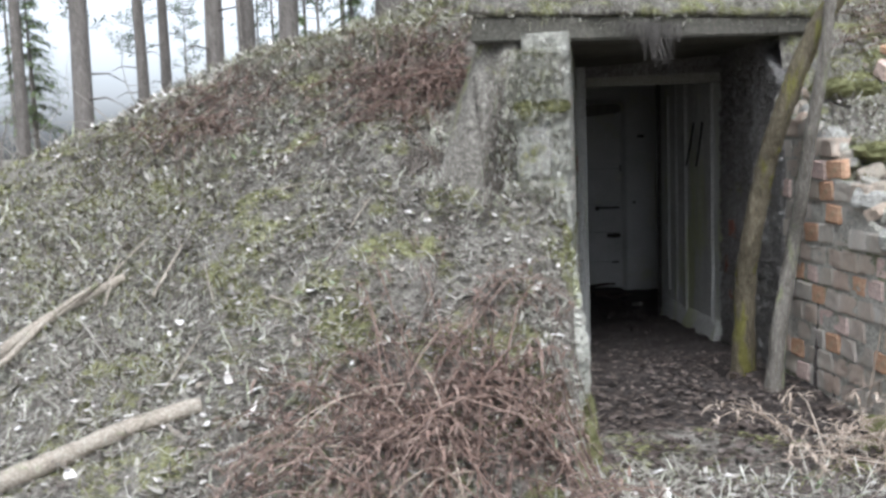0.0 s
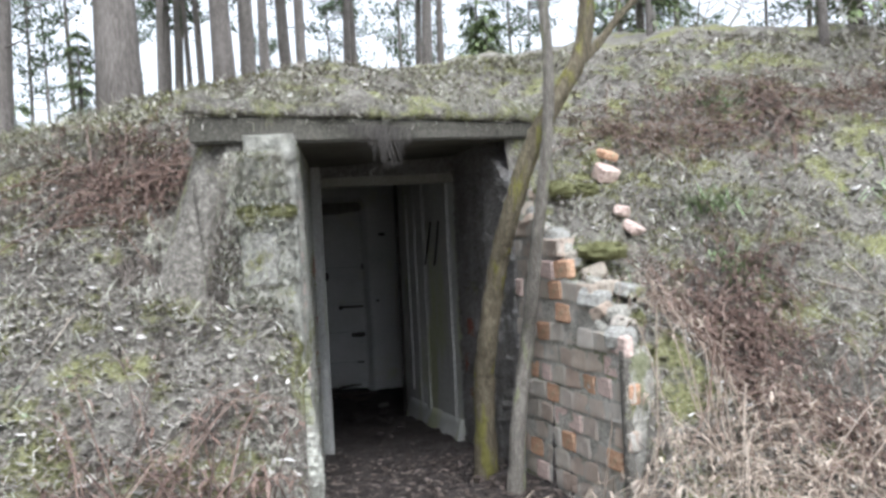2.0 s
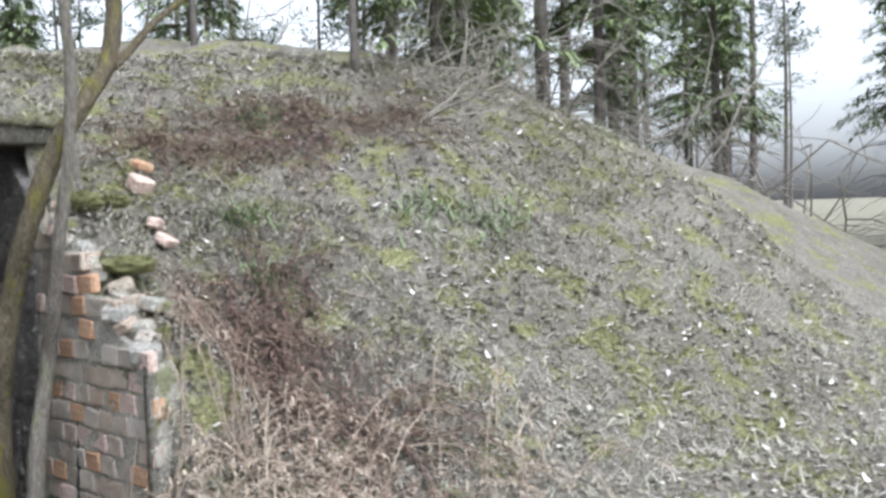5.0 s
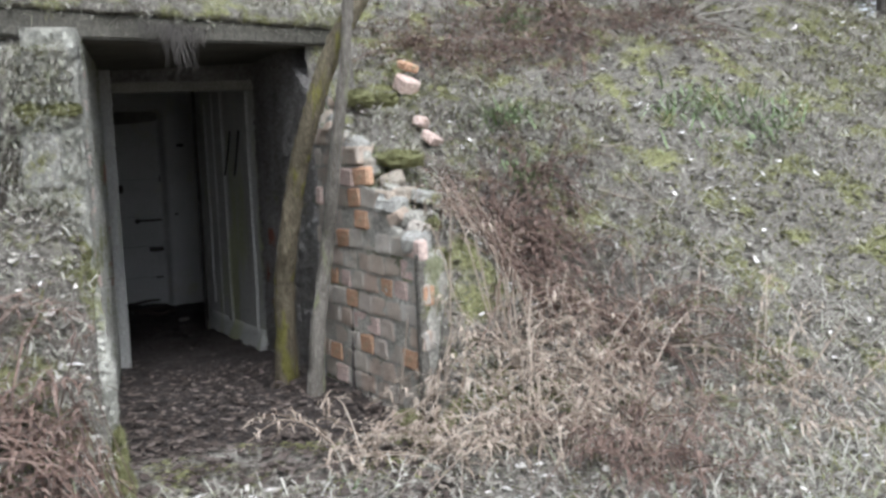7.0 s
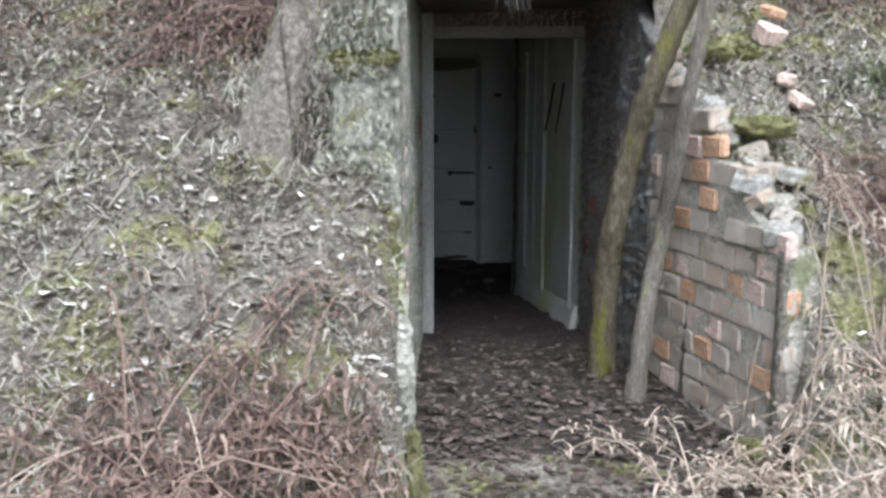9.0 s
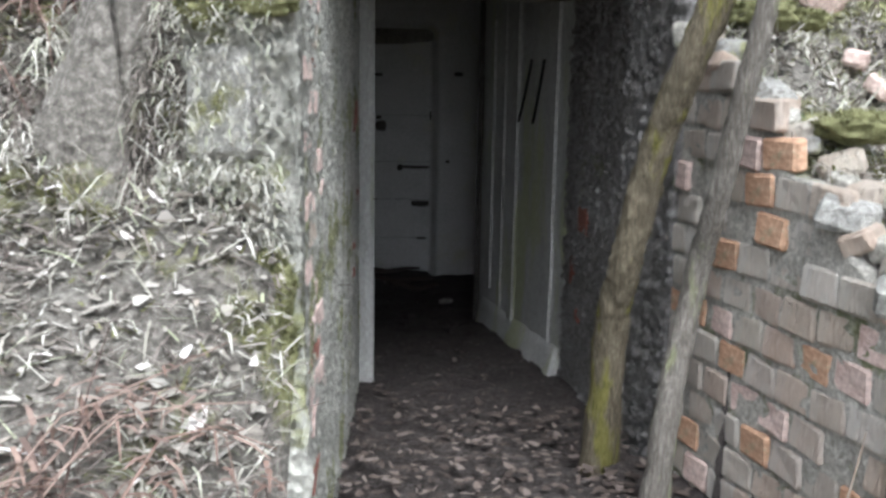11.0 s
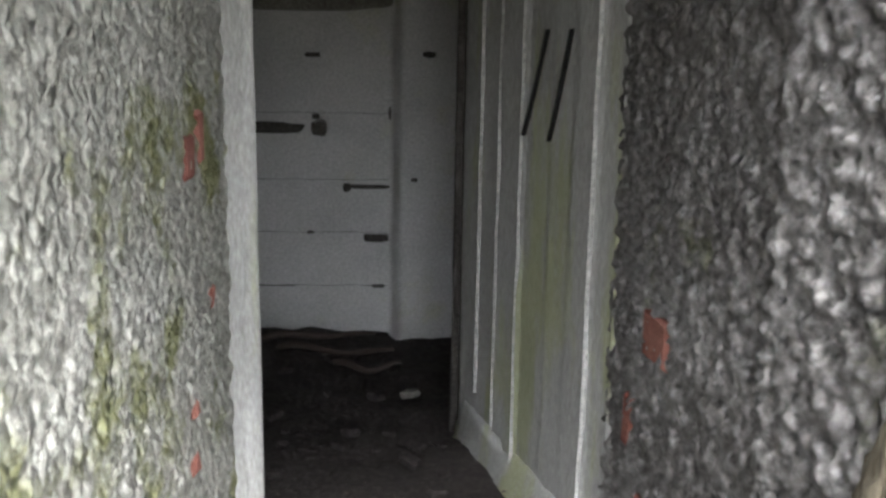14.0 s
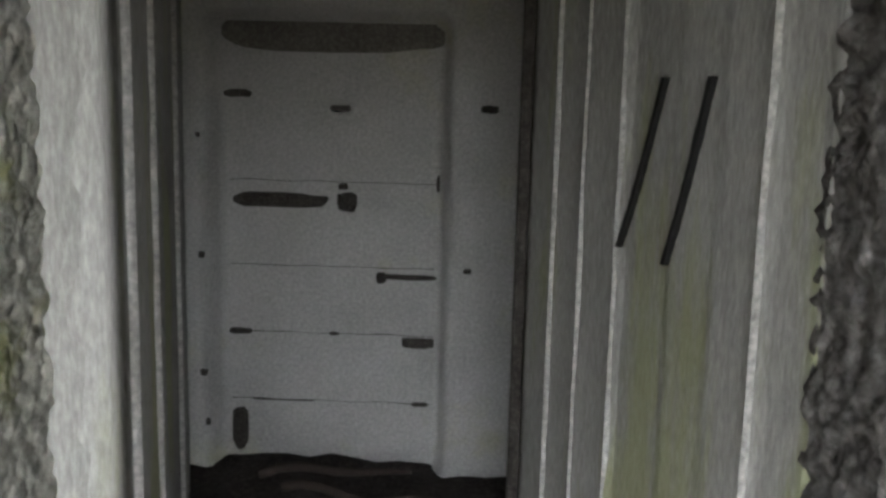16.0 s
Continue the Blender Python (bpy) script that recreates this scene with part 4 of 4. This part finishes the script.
def scatter(n, x0, x1, y0, y1, seed, near=None):
    r = np.random.default_rng(seed)
    x, y = r.uniform(x0, x1, n), r.uniform(y0, y1, n)
    if near:
        keep = r.uniform(0, 1, n) < near(x, y)
        x, y = x[keep], y[keep]
    inside = (y > 3.9) & (y < slab_front(x) + 0.05) & (x > left_face(y) - np.where(y < 4.40, 0.05, 0.24)) & (x < right_face(y) + 0.09)
    inside |= (x > -0.1) & (x < 1.7) & (y > 2.6) & (y < 4.1) & (r.uniform(0, 1, len(x)) < 0.3)
    x, y = x[~inside], y[~inside]
    z = np.where((y > slab_front(x) + 0.05) & (x > -0.45) & (x < 1.5) & (y < 7.6), np.maximum(lie(x, y), 2.24 + 0.35 * np.clip(y - slab_front(x) - 0.1, 0, 0.5)), ground(x, y))
    return r, np.stack([x, y, z + 0.008], 1)


def patchy(freq, lo, seed):
    def keep(x, y):
        return np.clip(0.5 + 0.9 * np.sin(freq * x + seed + 1.4 * np.sin(freq * 0.8 * y)) * np.sin(freq * 1.1 * y + 2 * seed), lo, 1)
    return keep


def strew(name, n, box, seed, length, width, lift, curl, material, label, near=None, up=0.0):
    r, c = scatter(n, *box, seed, near)
    m = len(c)
    c[:, 2] += r.uniform(0, 0.02, m) + up
    v, f = ribbons(c, r.uniform(0, 6.28, m), r.uniform(*length, m), r.uniform(*width, m), r.uniform(*lift, m), r.uniform(*curl, m))
    return stuff(name, v, f, material, label, "litter")


NEAR, WIDE = (-3.2, 3.4, 2.3, 6.2), (-5.5, 7.5, 2.2, 9.0)
strew("leaf_litter", 30000, NEAR, 11, (0.012, 0.04), (0.006, 0.02), (-0.3, 0.5), (-0.6, 1.0), M_LITTER, "brown leaf litter on the slope")
strew("leaf_litter", 22000, WIDE, 12, (0.03, 0.07), (0.015, 0.04), (-0.3, 0.5), (-0.6, 1.0), M_LITTER, "brown leaf litter over the mound")
strew("pale_leaves", 2200, NEAR, 13, (0.018, 0.048), (0.012, 0.03), (0.0, 0.5), (-0.6, 0.8), M_PALE, "pale bleached leaves on the slope", patchy(3.1, 0.25, 1))
strew("pale_leaves", 3200, WIDE, 14, (0.03, 0.08), (0.02, 0.05), (0.0, 0.5), (-0.6, 0.8), M_PALE, "pale bleached leaves over the mound", patchy(2.1, 0.3, 2))
strew("dry_grass", 60000, NEAR, 15, (0.04, 0.13), (0.0022, 0.005), (-0.3, 0.9), (0.0, 1.2), M_STRAW, "dry bleached grass on the slope", patchy(2.7, 0.3, 3))
strew("dry_grass", 84000, WIDE, 16, (0.06, 0.16), (0.004, 0.008), (-0.3, 0.9), (0.0, 1.2), M_STRAW, "dry bleached grass over the mound", patchy(1.9, 0.3, 4))
strew("twig_litter", 42000, NEAR, 17, (0.03, 0.14), (0.0025, 0.006), (-0.3, 0.5), (-0.2, 0.7), M_NEEDLE, "dark twigs and needles on the slope")
strew("twig_litter", 20000, WIDE, 18, (0.05, 0.16), (0.004, 0.008), (-0.3, 0.5), (-0.2, 0.7), M_NEEDLE, "dark twigs and needles over the mound")
strew("moss_tufts", 120000, WIDE, 19, (0.012, 0.035), (0.006, 0.012), (0.2, 1.2), (-0.3, 0.8), M_MOSS, "yellow-green moss over the mound", lambda x, y: np.clip(2.2 * np.sin(1.7 * x + 1.2 * np.sin(1.3 * y)) * np.sin(1.5 * y + 0.8) - 0.2 + 0.5 * np.clip(-x - 1.8, 0, 1) + 0.3 * np.clip(x - 2.6, 0, 1), 0.13, 1))
strew("green_herbs", 2600, NEAR, 20, (0.02, 0.05), (0.012, 0.028), (0.2, 0.9), (0.0, 0.9), M_GREEN, "small green herbs in the litter", lambda x, y: np.clip(2.6 * np.sin(2.9 * x + 1.6 + np.sin(2.3 * y)) * np.sin(2.7 * y + 0.4) - 1.5, 0, 1))
strew("green_grass", 5000, WIDE, 22, (0.06, 0.14), (0.003, 0.006), (0.6, 1.4), (0.0, 0.9), M_GREEN, "thin tufts of green grass", lambda x, y: np.clip(2.4 * np.sin(1.3 * x + 0.4 + np.sin(1.9 * y)) * np.sin(1.1 * y + 2.2) - 1.4, 0, 1))
# plaster blocks of the pier, and the soil and straw that cling to it
pier_frame = frame_between((-0.345, 4.49), (-0.105, 4.405))
for k, (s, z, w, h) in enumerate(((0.09, 1.52, 0.17, 0.26), (0.12, 1.88, 0.18, 0.17))):
    block = new("block", brick_mesh("block", M_PLASTER, (w, 0.10, h), 300 + k, 0.02))
    block.parent = pier_front
    block.matrix_basis = Matrix.Translation((s, 0.012 - 0.03 * (z < 1.75), z))
r = np.random.default_rng(77)
n = 16000
s, z = r.uniform(-0.05, 0.23, n), r.uniform(0.3, 2.02, n)
bare = (np.abs(z - 1.54) < 0.15) & (r.uniform(0, 1, n) < 0.8)
s, z = s[~bare], z[~bare]
n = len(s)
c = np.array([(pier_frame @ Vector((a, -0.02 - 0.035 * (b < 1.74) * min(1, max(0, (0.20 - a) / 0.05)) - r.uniform(-0.01, 0.04), b)))[:] for a, b in zip(s, z)])
v, f = ribbons(c, r.uniform(3.4, 6.0, n), r.uniform(0.02, 0.06, n), r.uniform(0.002, 0.0045, n), r.uniform(-0.6, 0.5, n), r.uniform(0, 0.8, n))
stuff("clinging_straw", v, f, M_STRAW, "dry straw and roots clinging to the pier", "litter")
# dark root strands, added to stand in for shade inside the hollow
n = 5200
x = r.uniform(-0.95, -0.33, n)
y = r.uniform(4.58, 4.74, n)
c = np.stack([x, y, lie(x, y) + r.uniform(0.0, 0.05, n)], 1)
v, f = ribbons(c, r.uniform(3.4, 6.0, n), r.uniform(0.03, 0.09, n), r.uniform(0.002, 0.005, n), r.uniform(-0.9, 0.4, n), r.uniform(0, 0.8, n))
stuff("hanging_roots", v, f, M_NEEDLE, "dark root strands added as shade in the hollow", "litter")
n = 1800
x, y = r.uniform(-0.85, -0.32, n), r.uniform(4.5, 4.95, n)
c = np.stack([x, y, lie(x, y) + r.uniform(-0.02, 0.06, n)], 1)
v, f = ribbons(c, r.uniform(3.2, 6.2, n), r.uniform(0.03, 0.12, n), r.uniform(0.002, 0.005, n), r.uniform(-1.2, 0.3, n), r.uniform(0, 0.8, n))
stuff("hanging_straw", v, f, M_STRAW, "dry grass hanging over the hollow", "litter")
# on the floor of the cut
r = np.random.default_rng(31)
n = 1000
x, y = r.uniform(-0.1, 1.4, n), r.uniform(3.4, 7.6, n)
ok = (x > left_face(y) + 0.02) & (x < right_face(y) - 0.03)
x, y = x[ok], y[ok]
c = np.stack([x, y, np.where(y < 5.9, ground(x, y), np.interp(y, [5.6, 7.0, 9.0], [0.08, 0.03, 0.0])) + 0.015], 1)
m = len(c)
v, f = ribbons(c, r.uniform(0, 6.28, m), r.uniform(0.01, 0.045, m), r.uniform(0.004, 0.022, m), r.uniform(-0.2, 0.5, m), r.uniform(-0.4, 0.9, m))
stuff("floor_litter", v, f, M_LEAF_DARK, "dry leaves and crumbs on the dirt floor", "litter")
n = 4200
x, y = r.uniform(-0.1, 1.6, n), 3.0 + 3.9 * r.beta(1.1, 2.2, n)
ok = (x > left_face(y) + 0.02) & (x < right_face(y) - 0.02)
x, y = x[ok], y[ok]
c = np.stack([x, y, ground(x, y) + 0.02], 1)
m = len(c)
v, f = ribbons(c, r.uniform(0, 6.28, m), r.uniform(0.015, 0.06, m), r.uniform(0.008, 0.036, m), r.uniform(-0.1, 0.25, m), r.uniform(-0.2, 0.4, m))
stuff("fallen_leaves", v, f, M_LEAF_DARK, "brown fallen leaves trodden into the path", "litter")

# ---- the wood ----


def pine(seed, height=15.0, radius=0.14):
    """A tall pine: long bare bole, dead stubs, thin high crown."""
    r = np.random.default_rng(seed)
    root = tagged(new("pine_tree"), "tall pine with a dark bare trunk", "tree", "pines of the wood")
    line = [(0.12 * math.sin(z * 0.3 + seed), 0.10 * math.cos(z * 0.23 + 2 * seed), z) for z in np.linspace(-0.3, height, 22)]
    line = [(p[0] - line[0][0], p[1] - line[0][1], p[2]) for p in line]
    bm = bmesh.new()
    tube(bm, line, [radius * (1 - 0.8 * max(0, p[2]) / height) * (1 + 0.35 * math.exp(-max(0, p[2]) * 3)) for p in line], 12, 0.10)
    for k in range(9):
        z, h = r.uniform(1.5, 8), r.uniform(0, 6.28)
        ln = r.uniform(0.25, 0.9)
        b = line[min(int((z + 0.3) / (height + 0.3) * 21), 21)]
        tube(bm, [(b[0], b[1], z), (b[0] + ln * 0.6 * math.cos(h), b[1] + ln * 0.6 * math.sin(h), z + 0.02), (b[0] + ln * math.cos(h), b[1] + ln * math.sin(h), z - 0.1)], [0.016, 0.011, 0.004], 5)
    part("trunk", bm, M_PINE, root, smooth=True)
    limbs, vs, fs, at = bmesh.new(), [], [], 0
    for k in range(34):
        z, h, ln = r.uniform(height * 0.55, height * 0.98), r.uniform(0, 6.28), r.uniform(0.7, 2.0)
        b = line[min(int((z + 0.3) / (height + 0.3) * 21), 21)]
        tip = (b[0] + ln * math.cos(h), b[1] + ln * math.sin(h), z + 0.25 * ln)
        tube(limbs, [(b[0], b[1], z), ((b[0] + tip[0]) / 2, (b[1] + tip[1]) / 2, z + 0.04), tip], [0.03, 0.02, 0.006], 5)
        m = 46
        q = r.uniform(0.35, 1.05, m)[:, None]
        c = np.array([b[0], b[1], z]) * (1 - q) + np.array(tip) * q + r.normal(0, 0.20, (m, 3))
        v, f = ribbons(c, r.uniform(0, 6.28, m), r.uniform(0.12, 0.30, m), r.uniform(0.05, 0.12, m), r.uniform(-0.4, 1.0, m), r.uniform(-0.3, 0.9, m))
        vs.append(v), fs.append(f + at)
        at += len(v)
    part("limb_whorl", limbs, M_PINE, root, smooth=True)["kind"] = "stuff"
    add_mesh("crown", np.concatenate(vs).tolist(), np.concatenate(fs).tolist(), M_PINE_NEEDLE, root)
    return root


def spruce(seed, height, spread, bare=0.0, label="young green spruce with drooping boughs"):
    """A conical conifer with whorls of drooping boughs; bare: share of leafless lower boughs."""
    r = np.random.default_rng(seed)
    root = tagged(new("spruce_tree"), label, "tree", "spruces behind the mound")
    bm = bmesh.new()
    tube(bm, [(0, 0, -0.3), (0.02, 0, height * 0.5), (0, 0.02, height)], [0.012 * height + 0.03, 0.008 * height + 0.015, 0.006], 8, 0.1)
    part("trunk", bm, M_PINE, root, smooth=True)
    limbs, vs, fs, at = bmesh.new(), [], [], 0
    for k in range(int(20 * height)):
        z = r.uniform(0.3, height * 0.97)
        ln, h = spread * (1 - z / height) * r.uniform(0.6, 1.15) + 0.12, r.uniform(0, 6.28)
        pts = [np.array([ln * q * math.cos(h), ln * q * math.sin(h), z + 0.12 * ln * q - 0.42 * ln * q * q]) for q in (0, 0.4, 0.75, 1)]
        tube(limbs, [tuple(p) for p in pts], [0.012, 0.009, 0.006, 0.003], 4)
        dead = z < height * bare
        m = 10 if dead else int(26 + 26 * ln)
        q = r.uniform(0.15, 1.0, m)
        c = np.stack([np.interp(q, (0, 0.4, 0.75, 1), [p[i] for p in pts]) for i in range(3)], 1) + r.normal(0, 0.035, (m, 3))
        side = h + r.choice([-1, 1], m) * r.uniform(0.4, 1.1, m)
        v, f = ribbons(c, side, r.uniform(0.10, 0.28, m), (r.uniform(0.004, 0.008, m) if dead else r.uniform(0.02, 0.05, m)), r.uniform(-0.5, 0.15, m), r.uniform(0.0, 0.6, m))
        if dead:
            continue
        vs.append(v), fs.append(f + at)
        at += len(v)
    part("bough_whorl", limbs, M_DEADTWIG, root)["kind"] = "stuff"
    add_mesh("foliage", np.concatenate(vs).tolist(), np.concatenate(fs).tolist(), M_SPRUCE, root)
    return root


def twiggy(seed, height, label, material=M_DEADTWIG):
    """A leafless bush: forking bare shoots."""
    r = np.random.default_rng(seed)
    root = tagged(new("bare_bush"), label, "bush", "bare bushes")
    bm = bmesh.new()

    def shoot(p, d, ln, rad, level):
        pts = [p]
        for i in range(3):
            d = (d + Vector(r.normal(0, 0.22, 3))).normalized()
            pts.append(pts[-1] + d * ln / 3)
        tube(bm, pts, [rad, rad * 0.85, rad * 0.65, rad * 0.4], 4)
        if level:
            for i in range(3):
                shoot(pts[1 + i], (d + Vector(r.normal(0, 0.7, 3))).normalized(), ln * r.uniform(0.4, 0.7), rad * 0.5, level - 1)

    for k in range(7):
        shoot(Vector((r.normal(0, 0.1), r.normal(0, 0.1), -0.05)), Vector((r.normal(0, 0.45), r.normal(0, 0.45), 1)).normalized(), height * r.uniform(0.6, 1), 0.007 * height + 0.003, 2)
    part("shoot_tangle", bm, material, root)["kind"] = "stuff"
    return root


def stand(ob, x, y, turn, size=1.0, lean=0.0):
    return pose(x, y, float(ground(x, y)) - 0.05, lean, 0, turn) @ Matrix.Diagonal((size, size, size, 1))


pines = [pine(s, 15 + s, 0.14) for s in range(3)]
first = [(-6.4, 11.0, 1.0), (-4.9, 11.8, 1.0), (-3.8, 11.4, 1.0)]
for ob, (x, y, s) in zip(pines, first):
    ob.matrix_world = stand(ob, x, y, 40 * x, s)
PLACES = [(-11.5, 17.5, 1.0), (-9.4, 18.7, 1.0), (-9.8, 20.8, 1.0), (-5.6, 15.4, 0.95), (-1.65, 8.1, 1.18), (-0.6, 17.9, 1.0), (0.4, 23.2, 1.0), (2.0, 19.3, 1.0), (-5.3, 30.5, 1.0), (-4.5, 30.6, 1.0), (-3.4, 25.6, 1.0), (-2.0, 23.0, 1.0), (-1.1, 15.3, 1.0), (-0.4, 17.0, 0.9), (0.8, 24.1, 1.0), (2.9, 25.5, 1.0), (12.7, 14.7, 1.0), (17.7, 18.8, 1.0), (14.8, 15.1, 1.0), (5.4, 15.9, 0.7)]
k = 0
for x, y, s in PLACES:
    copy_thing(pines[k % 3], stand(None, x, y, 77 * k, s))
    k += 1
wood = np.random.default_rng(3)
while k < 135:
    x, y = wood.uniform(-45, 50), wood.uniform(-30, 62)
    d, bearing = math.hypot(x, y - 2), math.degrees(math.atan2(x, y))
    if d < 15 or (y > 0 and d < 21 and -25 < bearing < 30) or (abs(bearing) > 70 and d > 30):
        continue
    copy_thing(pines[k % 3], stand(None, x, y, 77 * k, wood.uniform(0.75, 1.15)))
    k += 1
# thin leaning stems on the mound
for x, y, s, lean in ((-0.82, 8.3, 0.62, 2), (-0.72, 11.3, 0.5, -2), (4.6, 8.3, 0.32, 0), (3.4, 9.6, 0.25, 1)):
    copy_thing(pines[1], stand(None, x, y, 50 * x, s, lean))

green = spruce(21, 4.2, 1.5)
green.matrix_world = stand(green, 6.0, 9.0, 10)
tall = spruce(22, 8.0, 1.9, 0.36, "tall spruce with dead grey lower boughs")
tall.matrix_world = stand(tall, 8.5, 10.2, 80)
for x, y, turn, size in ((9.9, 10.6, 30, 1.0), (11.5, 12.0, 130, 1.1), (7.4, 12.5, 200, 0.9), (13.5, 11.5, 60, 1.0), (13.5, 7.0, 10, 0.9), (16.5, 8.5, 50, 1.0), (18.5, 5.0, 90, 1.1), (21, 8, 150, 1.2), (20, 12, 200, 1.1), (24, 5, 220, 1.2), (17, 2.5, 260, 1.0), (23, 1, 300, 1.2), (28, 10, 10, 1.3), (19, 16, 33, 1.2), (25, 13, 66, 1.3), (31, 17, 99, 1.4), (33, 8, 12, 1.4), (30, 3, 45, 1.4), (36, 13, 78, 1.5), (35, -1, 111, 1.4), (27, -3, 80, 1.3), (15, 5.2, 170, 0.8), (16, 14.5, 20, 1.1), (10.5, 15.5, 20, 1.1), (14, 19, 70, 1.2), (-5.4, 21.3, 70, 0.8), (2.8, 17.5, 200, 0.75), (-14, 22, 5, 0.8)):
    copy_thing(tall, stand(None, x, y, turn, size))
for x, y, turn, size in ((6.8, 9.7, 160, 0.8), (4.6, 13.5, 20, 0.9), (2.6, 15.2, 90, 0.8), (1.2, 20, 140, 1.2), (6.8, 17, 200, 1.2), (3.4, 21, 40, 1.4), (-8, 25, 90, 1.3), (-1.8, 27, 60, 1.2)):
    copy_thing(green, stand(None, x, y, turn, size))
bush = twiggy(31, 1.3, "bare leafless bush with grey twigs")
bush.matrix_world = stand(bush, -5.3, 7.4, 0)
for x, y, s in ((-6.5, 8.5, 1.3), (-7.6, 7.0, 1.2), (-4.6, 9.8, 1.4), (-9, 11, 1.6), (-3, 13, 1.6), (-7, 14, 1.8), (-2, 18, 2.2), (-10, 15, 2.0), (-12, 11, 1.8), (5, 12.5, 1.5), (9, 9.0, 1.3), (8, 14, 2), (1.5, 16, 2.0), (-5, 19, 2.2), (-13, 18, 2.2), (11, 9.5, 1.5), (4.8, 7.9, 0.7), (7.8, 9.6, 1.8), (8.8, 10.8, 2.4), (10.2, 9.8, 2.4), (11.8, 10.6, 2.6), (13, 9.5, 2.6), (9.6, 12.6, 2.8), (5.2, 7.4, 0.8), (5.6, 7.8, 0.9)):
    copy_thing(bush, stand(None, x, y, 60 * x, s))
# fallen dead bough hanging down the right of the mound
for x, y, turn, lean in ((4.9, 7.6, 20, 100), (5.1, 7.3, 160, 110), (4.6, 6.9, 60, 95)):
    ob = copy_thing(bush, pose(x, y, float(ground(x, y)) + 0.1, lean, 0, turn) @ Matrix.Diagonal((0.8, 0.8, 0.8, 1)))
    tagged(ob, "fallen dead bough with bare twigs on the mound", "branch", "fallen boughs")
# low bilberry and herb tufts on the right slope
for k, (x, y, s) in enumerate(((4.2, 5.9, 0.5), (4.5, 5.8, 0.45), (3.9, 6.05, 0.4), (2.5, 6.0, 0.25), (2.45, 5.55, 0.25), (3.15, 7.3, 0.2))):
    r = np.random.default_rng(400 + k)
    n = 130
    c = np.stack([x + r.normal(0, s * 0.4, n), y + r.normal(0, s * 0.25, n), np.zeros(n)], 1)
    c[:, 2] = ground(c[:, 0], c[:, 1]) + r.uniform(0, 0.16 * s, n)
    v, f = ribbons(c, r.uniform(0, 6.28, n), r.uniform(0.05, 0.14, n), r.uniform(0.006, 0.014, n), r.uniform(0.2, 1.3, n), r.uniform(0, 1, n))
    tagged(add_mesh("green_tuft", v.tolist(), f.tolist(), M_GREEN), "low green tuft of herbs on the slope", "plant", "green tufts", "stuff")

# ---- bricks of the wing wall and of the pier, last ----


def lay(parent, length, top, course, long, materials, seed, depth=0.05, skip=0.04, bottom=0.0):
    """Courses of bricks standing proud of a wall's core, each an object under it."""
    r = random.Random(seed)
    kinds = [[brick_mesh("brick", m, (long - 0.007, depth, course - 0.007), seed * 10 + i, 0.010) for i in range(5)] for m in materials]
    row, z = 0, bottom
    while z < 2.1:
        s = -(long / 2 if row % 2 else 0)
        while s < length:
            mid = s + long / 2
            if 0 < mid < length and z + course < top(mid) and not (length > 1 and mid < 0.36 and parent is wing_core) and r.random() > skip:
                # most are weathered grey and buff, a few orange or pink
                kind = kinds[0] if r.random() < 0.80 or len(kinds) == 1 else r.choice(kinds[1:])
                ob = new("brick", r.choice(kind))
                ob.parent = parent
                wide = min(mid + long / 2, length + 0.02) - max(s, -0.02)
                ob.matrix_basis = Matrix.Translation((max(s, -0.02) + wide / 2, -depth * 0.5 + (0.042 if parent is wing_core else 0.052 if parent is wall_left else 0.040) + r.uniform(-0.007, 0.007), z + course / 2 + r.uniform(-0.004, 0.004))) @ pose(0, 0, 0, r.uniform(-4, 4), r.uniform(-4, 4), r.uniform(-4, 4)) @ Matrix.Diagonal((wide / long, 1, r.uniform(0.92, 1.0), 1))
            s += long
        z += course
        row += 1


lay(wing_core, WING_LEN, lambda s: wing_top(s) + 0.03, 0.118, 0.165, [M_BRICK, M_BRICK_ORANGE, M_BRICK_PINK], 3)
# end face of the wing wall
wing_end = run_of_wall("wall_wing_end", (WING_B[0] - 0.0, WING_B[1] - 0.012), (WING_B[0] + 0.15, WING_B[1] + 0.09), lambda s: 0.98 - 1.6 * s, -0.2, 0.05, M_SOIL, "soil-covered broken end of the wing wall", amp=0.012, freq=15, seed=40)
lay(wing_end, 0.10, lambda s: 0.98 - 1.6 * s, 0.118, 0.10, [M_BRICK, M_BRICK_ORANGE, M_BRICK_PINK], 5)
# bare bricks where the render has fallen off the left wall's edge
lay(wall_left, 0.62, lambda s: 2.02 if 0.10 < s < 0.62 else 0, 0.085, 0.20, [M_BRICK_PINK, M_BRICK, M_BRICK_RED], 6, depth=0.05, skip=0.15, bottom=0.45)
# red brick showing through the dark render
for k, (parent, s, z, w, h) in enumerate(((wall_right, 0.34, 0.90, 0.16, 0.13), (wall_right, 0.18, 0.62, 0.07, 0.15), (wall_right, 0.30, 0.42, 0.08, 0.06), (wall_left, 2.02, 1.37, 0.10, 0.10), (wall_left, 2.13, 1.40, 0.05, 0.12), (wall_left, 2.0, 0.82, 0.05, 0.05), (wall_left, 1.98, 0.70, 0.06, 0.06), (wall_left, 2.2, 1.02, 0.04, 0.06))):
    ob = new("brick", brick_mesh("brick", M_BRICK_RED, (w, 0.04, h), 90 + k, 0.010))
    ob.parent = parent
    ob.matrix_basis = Matrix.Translation((s, 0.012, z))
